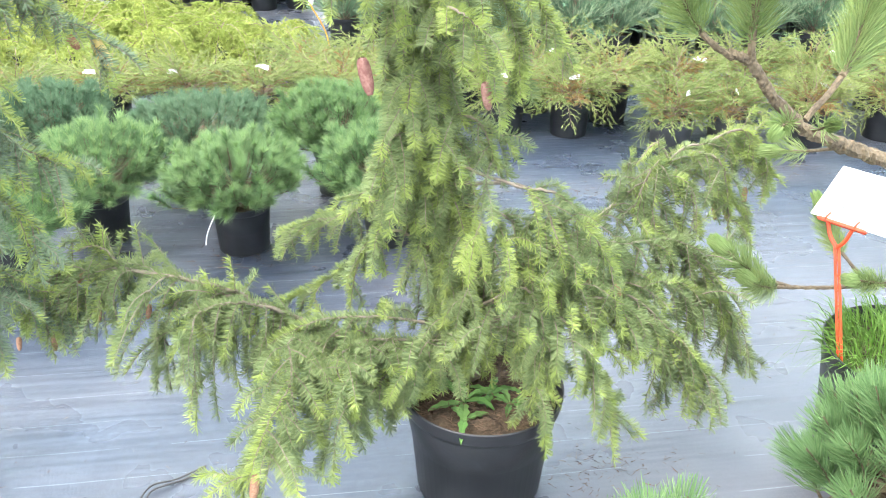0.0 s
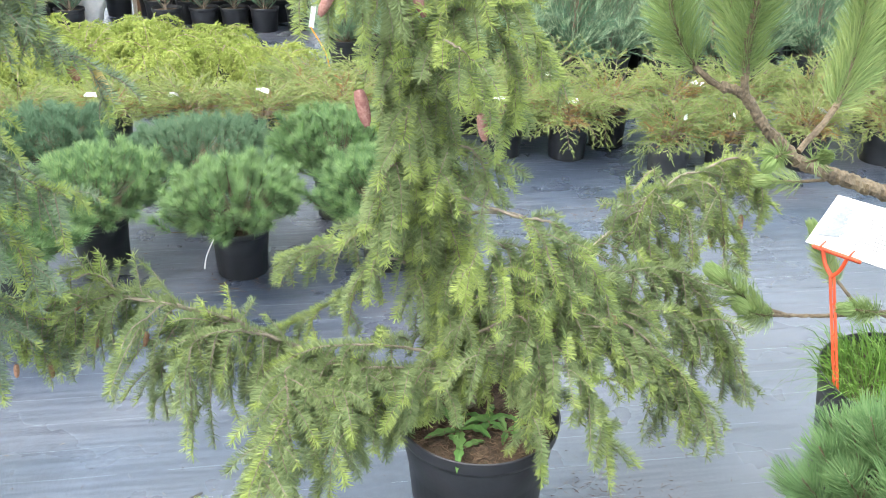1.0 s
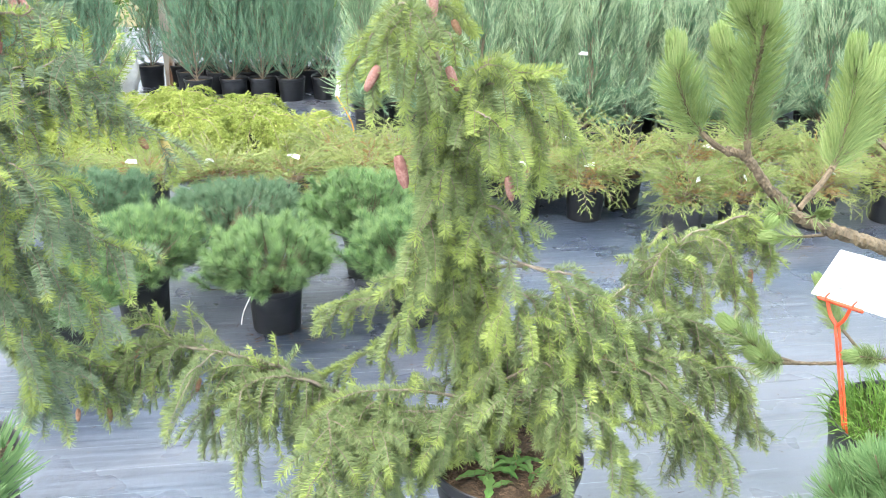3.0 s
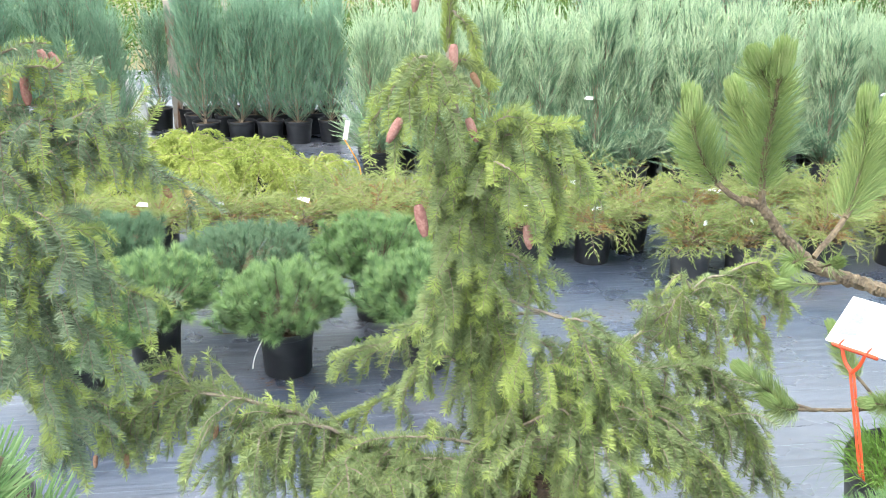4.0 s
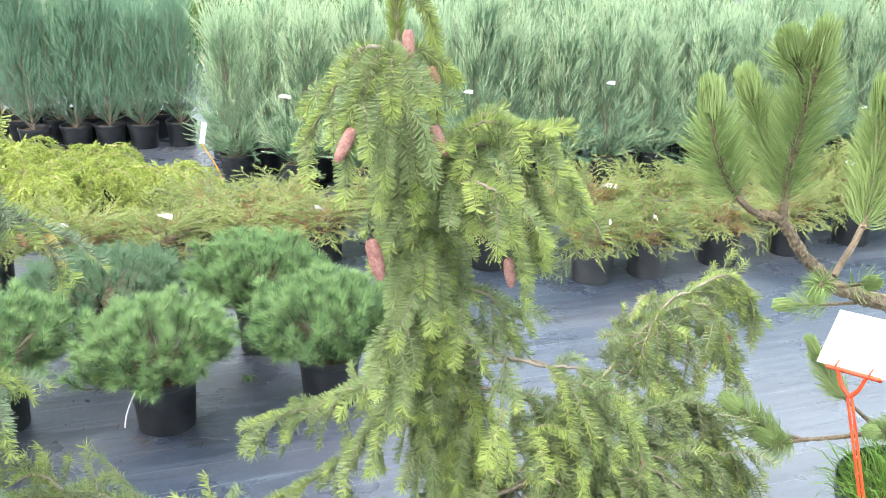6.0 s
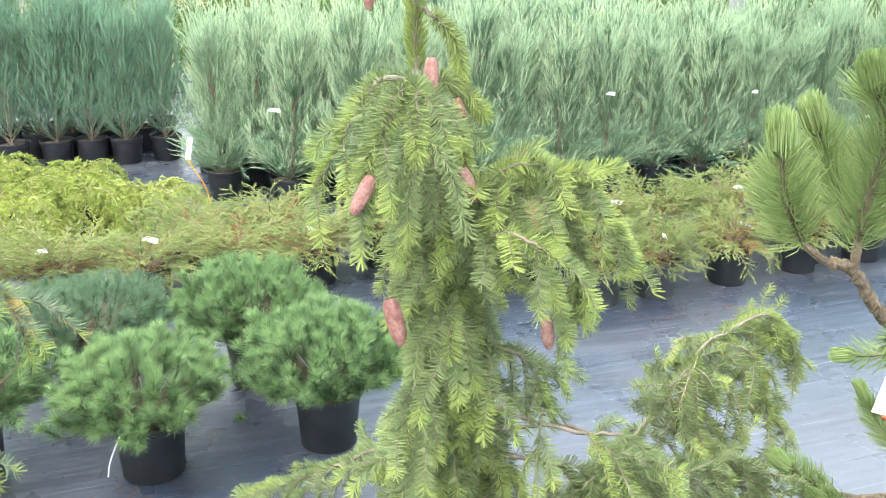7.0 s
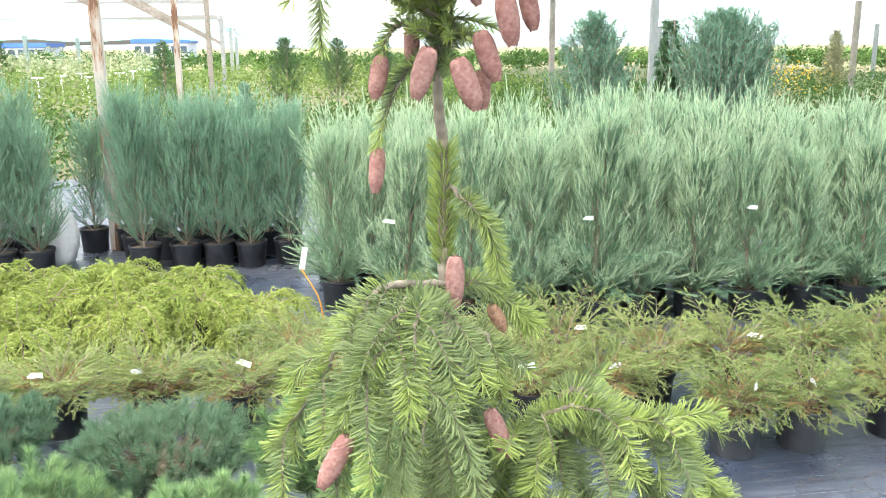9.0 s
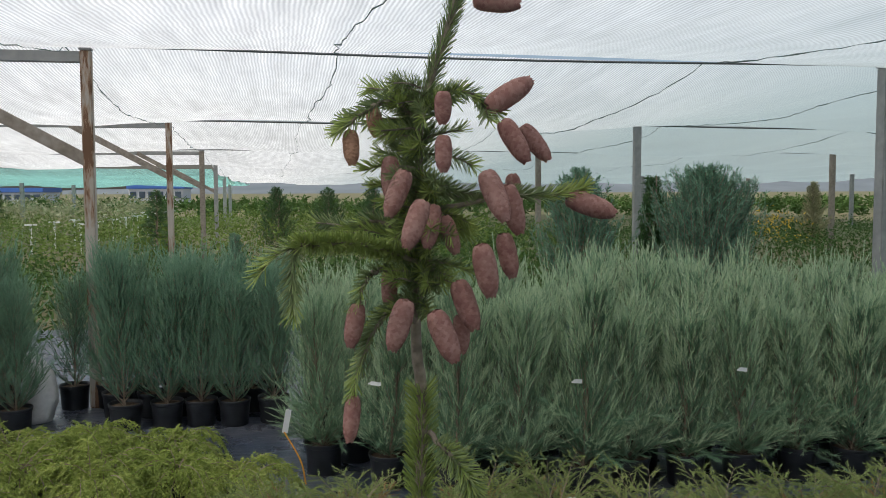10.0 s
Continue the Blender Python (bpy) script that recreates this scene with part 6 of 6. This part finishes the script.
# ---- small things on the cloth ----
def clutter():
    rng = np.random.default_rng(77)
    bag = Bag()
    n = 900
    p = np.stack([rng.uniform(-0.6, 3.6, n), rng.uniform(4.6, 7.8, n), np.full(n, 0.0015)], 1)
    spikes(bag, p, np.c_[rng.normal(0, 1, (n, 2)), np.zeros(n)], rng.uniform(0.008, 0.022, n), rng.uniform(0.0007, 0.0014, n), rng)
    n = 260
    p = np.stack([rng.normal(1.50, 0.14, n), rng.normal(5.48, 0.09, n), np.full(n, 0.002)], 1)
    spikes(bag, p, np.c_[rng.normal(0, 1, (n, 2)), rng.uniform(0, 0.1, n)], rng.uniform(0.010, 0.026, n), rng.uniform(0.0008, 0.0014, n), rng)
    for cx, cy in ((0.5, 6.78), (2.75, 7.5), (1.95, 7.3), (3.1, 7.4)):
        n = 60
        p = np.stack([rng.normal(cx, 0.12, n), rng.normal(cy, 0.06, n), np.full(n, 0.002)], 1)
        spikes(bag, p, np.c_[rng.normal(0, 1, (n, 2)), rng.uniform(0, 0.1, n)], rng.uniform(0.015, 0.06, n), 0.0013, rng)
    tagged(new("fallen_needles", bag.mesh("fallen_needles", LITTER)), "scattered dry needles and twig bits on the ground cloth", "plant litter", "", "stuff")
    twine = Bag()
    tube(twine, curve_through([(0.31, 5.49, 0.004), (0.34, 5.55, 0.012), (0.40, 5.575, 0.006), (0.47, 5.61, 0.012), (0.42, 5.575, 0.004), (0.35, 5.535, 0.014), (0.33, 5.50, 0.004)], 8), 0.0026, 0.0026, 5)
    tagged(new("twine", twine.mesh("twine", TWINE)), "loose loop of dark plastic twine lying on the ground cloth", "twine")
    for x, y, turn in ((-0.10, 5.66, 20), (0.05, 5.50, -30)):
        bit = Bag()
        tube(bit, curve_through([(-0.03, 0, 0.004), (0.0, 0.008, 0.010), (0.03, 0.0, 0.004)], 5), 0.0035, 0.002, 5)
        ob = new("twig", bit.mesh("twig", BARK))
        ob.matrix_basis = pose(x, y, 0, 0, 0, turn)
        tagged(ob, "short dark broken twig lying on the ground cloth", "twig", "broken twigs")
    tie = Bag()
    tube(tie, curve_through([(0.420, 6.832, 0.192), (0.394, 6.806, 0.15), (0.376, 6.79, 0.11), (0.368, 6.786, 0.07)], 6), 0.0032, 0.0026, 5)
    tagged(new("plant_tie", tie.mesh("plant_tie", WHITE_TAG)), "white plastic strip hanging from the rim of a mugo pine pot", "plant tie")
    weed = Bag()
    for k in range(9):
        a = k * 0.7
        leaf_strip(weed, (0.80, 7.12, 0.0), (math.cos(a), math.sin(a)), rng.uniform(0.02, 0.045), 0.004, 1.3, rng)
    tagged(new("weed", weed.mesh("weed", WEED)), "small green weed sprouting through the ground cloth", "weed")


clutter()


def grass_tuft(x, y):
    rng = np.random.default_rng(12)
    bag = Bag()
    n = 14
    p = np.stack([rng.normal(0, 0.04, n), rng.normal(0, 0.06, n), np.zeros(n)], 1)
    blades(bag, p, np.c_[rng.normal(0.15, 0.3, n), rng.normal(0, 0.3, n), np.ones(n)], rng.uniform(0.12, 0.30, n), 0.003, rng, 0.35)
    ob = new("grass_tuft", bag.mesh("grass_tuft", GRASS))
    ob.matrix_basis = pose(x, y, 0.0)
    tagged(ob, "few thin green grass blades growing through the ground cloth", "grass")


grass_tuft(-0.04, 5.30)


# ---- the field behind ----
def conifer(x, y, height, width, seed, material, label, droop=2.0, tiers=26, name="field_conifer", steep=0.35):
    rng = np.random.default_rng(seed)
    tree = thing(name, x, y, -0.03, 0, label, "conifer", "field conifers")
    wood, leaf = Bag(), Bag()
    tube(wood, grow((0, 0, 0), (0, 0, 1), height * 0.95, 0, rng, 8, 0.02), 0.04, 0.008, 7)
    size = height / 38
    for k in range(tiers * 6):
        u = (k + 0.5) / (tiers * 6)
        z, a = height * (0.08 + 0.86 * u), k * 2.39996
        length = width / 2 * (1.02 - u) ** 0.75 * rng.uniform(0.65, 1.15) + 0.04
        pts = grow((0, 0, z), (math.cos(a), math.sin(a), steep), length, droop, rng, 5, 0.08)
        tube(wood, pts, 0.008, 0.003, 3)
        m = int(110 * (0.4 + length / (width / 2)))
        p, t, s = along(pts, m, rng, 0.2, 1.0)
        spikes(leaf, p + rng.normal(0, size * 0.3, p.shape), around(t, rng.normal(0.7, 0.25, m), rng), size * rng.uniform(0.7, 1.5, m), size * 0.11, rng)
    part("trunk", wood, BARK, tree)
    part("crown", leaf, material, tree)
    return tree


conifer(5.75, 14.2, 2.12, 2.9, 401, BLUE_DARK, "broad dense blue-green juniper standing behind the rows", -1.0, 40, steep=0.9)
conifer(5.35, 14.8, 2.1, 0.8, 402, FIELD_PINE, "dark narrow weeping conifer", 9.0, 20)
conifer(4.25, 14.4, 2.1, 2.3, 403, BLUE_DARK, "loose grey-green juniper behind the rows", -1.0, 20, steep=1.1)
conifer(0.60, 27.0, 2.0, 1.6, 404, FIELD_PINE, "young green field pine", -1.0, 14, steep=0.7)
conifer(2.0, 29.0, 2.0, 1.9, 405, FIELD_PINE, "young green field pine", -1.0, 14, steep=0.7)
conifer(3.35, 30.0, 2.0, 1.9, 406, FIELD_PINE, "young green field pine", -1.0, 14, steep=0.7)
conifer(-2.05, 25.0, 1.95, 1.1, 407, FIELD_PINE, "dark slender field conifer", 1.0, 16)
conifer(0.1, 17.5, 1.25, 0.7, 408, BLUE_DARK, "small blue-green juniper behind the rows", -1.0, 14, steep=1.0)
conifer(15.0, 26.0, 2.1, 1.3, 409, PALE_SHRUB, "pale yellow-green small tree", -1.0, 16, steep=0.8)
conifer(-9.5, 38.0, 2.2, 1.6, 410, SHRUB, "dark rounded young tree", -1.0, 12, steep=0.8)


def shrub_field(name, x0, x1, y0, y1, n, low, high, leaf, material, label, seed):
    """Rows of leafy shrubs, too many to count."""
    rng = np.random.default_rng(seed)
    bag = Bag()
    y = np.round(rng.uniform(y0, y1, n) / 1.2) * 1.2 + rng.normal(0, 0.18, n)
    x = rng.uniform(x0, x1, n)
    h = rng.uniform(low, high, n)
    per = 44
    px, py, ph = np.repeat(x, per), np.repeat(y, per), np.repeat(h, per)
    m = n * per
    r = 0.42 * np.sqrt(rng.uniform(0, 1, m))
    a = rng.uniform(0, 2 * math.pi, m)
    p = np.stack([px + r * np.cos(a), py + r * np.sin(a), ph * rng.uniform(0.15, 1.0, m) ** 0.6 * (1 - r * 0.8)], 1)
    spikes(bag, p, np.c_[rng.normal(0, 1, (m, 2)), rng.uniform(-0.2, 1.4, m)], leaf * rng.uniform(0.7, 1.5, m), leaf * 0.26, rng)
    tagged(new(name, bag.mesh(name, material)), label, "shrubs", "", "stuff")


shrub_field("shrub_rows", 3.0, 30.0, 15.0, 34.0, 1500, 0.7, 1.2, 0.065, SHRUB, "rows of leafy green shrubs in the nursery field", 501)
shrub_field("shrub_rows", -14.0, 8.0, 22.0, 46.0, 900, 0.8, 1.40, 0.09, SHRUB_LIGHT, "rows of leafy green shrubs in the nursery field", 502)
shrub_field("shrub_rows", -9.0, 5.0, 14.5, 22.0, 500, 0.5, 1.0, 0.08, SHRUB, "low leafy green shrubs behind the juniper rows", 506)
shrub_field("pale_shrub_rows", -20.0, -5.0, 33.0, 52.0, 340, 1.4, 2.0, 0.12, PALE_SHRUB, "rows of pale yellow-green variegated shrubs", 503)
shrub_field("far_shrub_rows", -30.0, 60.0, 50.0, 90.0, 700, 0.8, 1.7, 0.28, SHRUB, "far rows of green nursery stock", 504)
shrub_field("yellow_flower_bush", 13.4, 14.3, 25.0, 26.2, 5, 1.35, 1.5, 0.08, YELLOW, "round bushes with bright yellow flowers", 505)


def stake(x, y, h):
    """A white wooden stake with a short crosspiece on top, marking a bed of potted plants."""
    s = thing("bed_stake", x, y, -0.03, 0, "white wooden stake with a short crosspiece beside a plant bed", "stake", "white bed stakes")
    part("shaft", bevelled_box((0.05, 0.05, h), 0.006, pose(0, 0, h / 2)), WHITE_TAG, s)
    part("crosspiece", bevelled_box((0.34, 0.05, 0.05), 0.006, pose(0, 0, h + 0.026)), WHITE_TAG, s)


for k in range(9):
    stake(-6.5 + 0.1 * k, 31.5 + 2.2 * k, 0.85)
    stake(-5.2 + 0.05 * k, 31.8 + 2.2 * k, 0.85)


def far_building(x, y, w, h, seed):
    b = thing("far_building", x, y, -0.03, 0, "long low white hall with blue bands and windows", "building")
    part("wall", bevelled_box((w, 12, h), 0.05, pose(0, 0, h / 2)), WALL_WHITE, b)
    part("roof_band", bevelled_box((w + 0.6, 12.6, h * 0.3), 0.05, pose(0, 0, h * 0.86)), WALL_BLUE, b, "blue band under the roof")
    for k in range(6):
        part("window", bevelled_box((w / 9, 0.3, h * 0.32), 0.02, pose(-w / 2 + w * (k + 0.5) / 6, -6.05, h * 0.42)), GLASS_DARK, b)


far_building(-19.0, 150.0, 8.0, 3.3, 1)
far_building(-44.0, 165.0, 9.0, 2.6, 2)


def lorry(x, y):
    t = thing("lorry", x, y, -0.03, 0, "white box lorry parked far off beside the field", "lorry")
    part("box_body", bevelled_box((9, 2.5, 2.6), 0.05, pose(0, 0, 2.2)), WALL_WHITE, t)
    part("cab", bevelled_box((2.0, 2.4, 2.3), 0.15, pose(5.7, 0, 1.7)), WALL_BLUE, t)
    for wx in (-3.5, -2.2, 5.4):
        part("wheel", lathe([(0.2, -0.15), (0.48, -0.15), (0.5, 0), (0.48, 0.15), (0.2, 0.15)], 20), POT, t, at=pose(wx, -1.1, 0.5, 90, 0, 0))


lorry(-62.0, 150.0)


def hills():
    rng = np.random.default_rng(61)
    bag = Bag()
    n = 160
    x = np.linspace(-1800, 2600, n)
    top = 14 + 10 * np.sin(x / 420) + 5 * np.sin(x / 130 + 1) + rng.normal(0, 1.0, n)
    v = np.concatenate([np.stack([x, 0 * x + 900, 0 * x - 1], 1), np.stack([x, 0 * x + 1100, top], 1), np.stack([x, 0 * x + 1500, 0 * x - 1], 1)])
    a = np.arange(n - 1)
    f = np.concatenate([np.c_[a, a + 1, a + n + 1], np.c_[a, a + n + 1, a + n], np.c_[a + n, a + n + 1, a + 2 * n + 1], np.c_[a + n, a + 2 * n + 1, a + 2 * n]])
    bag.add(v, f)
    tagged(new("backdrop", bag.mesh("backdrop", HILL, True)), "low wooded hills along the horizon, tinted with haze", "hills", "", "structure")


hills()
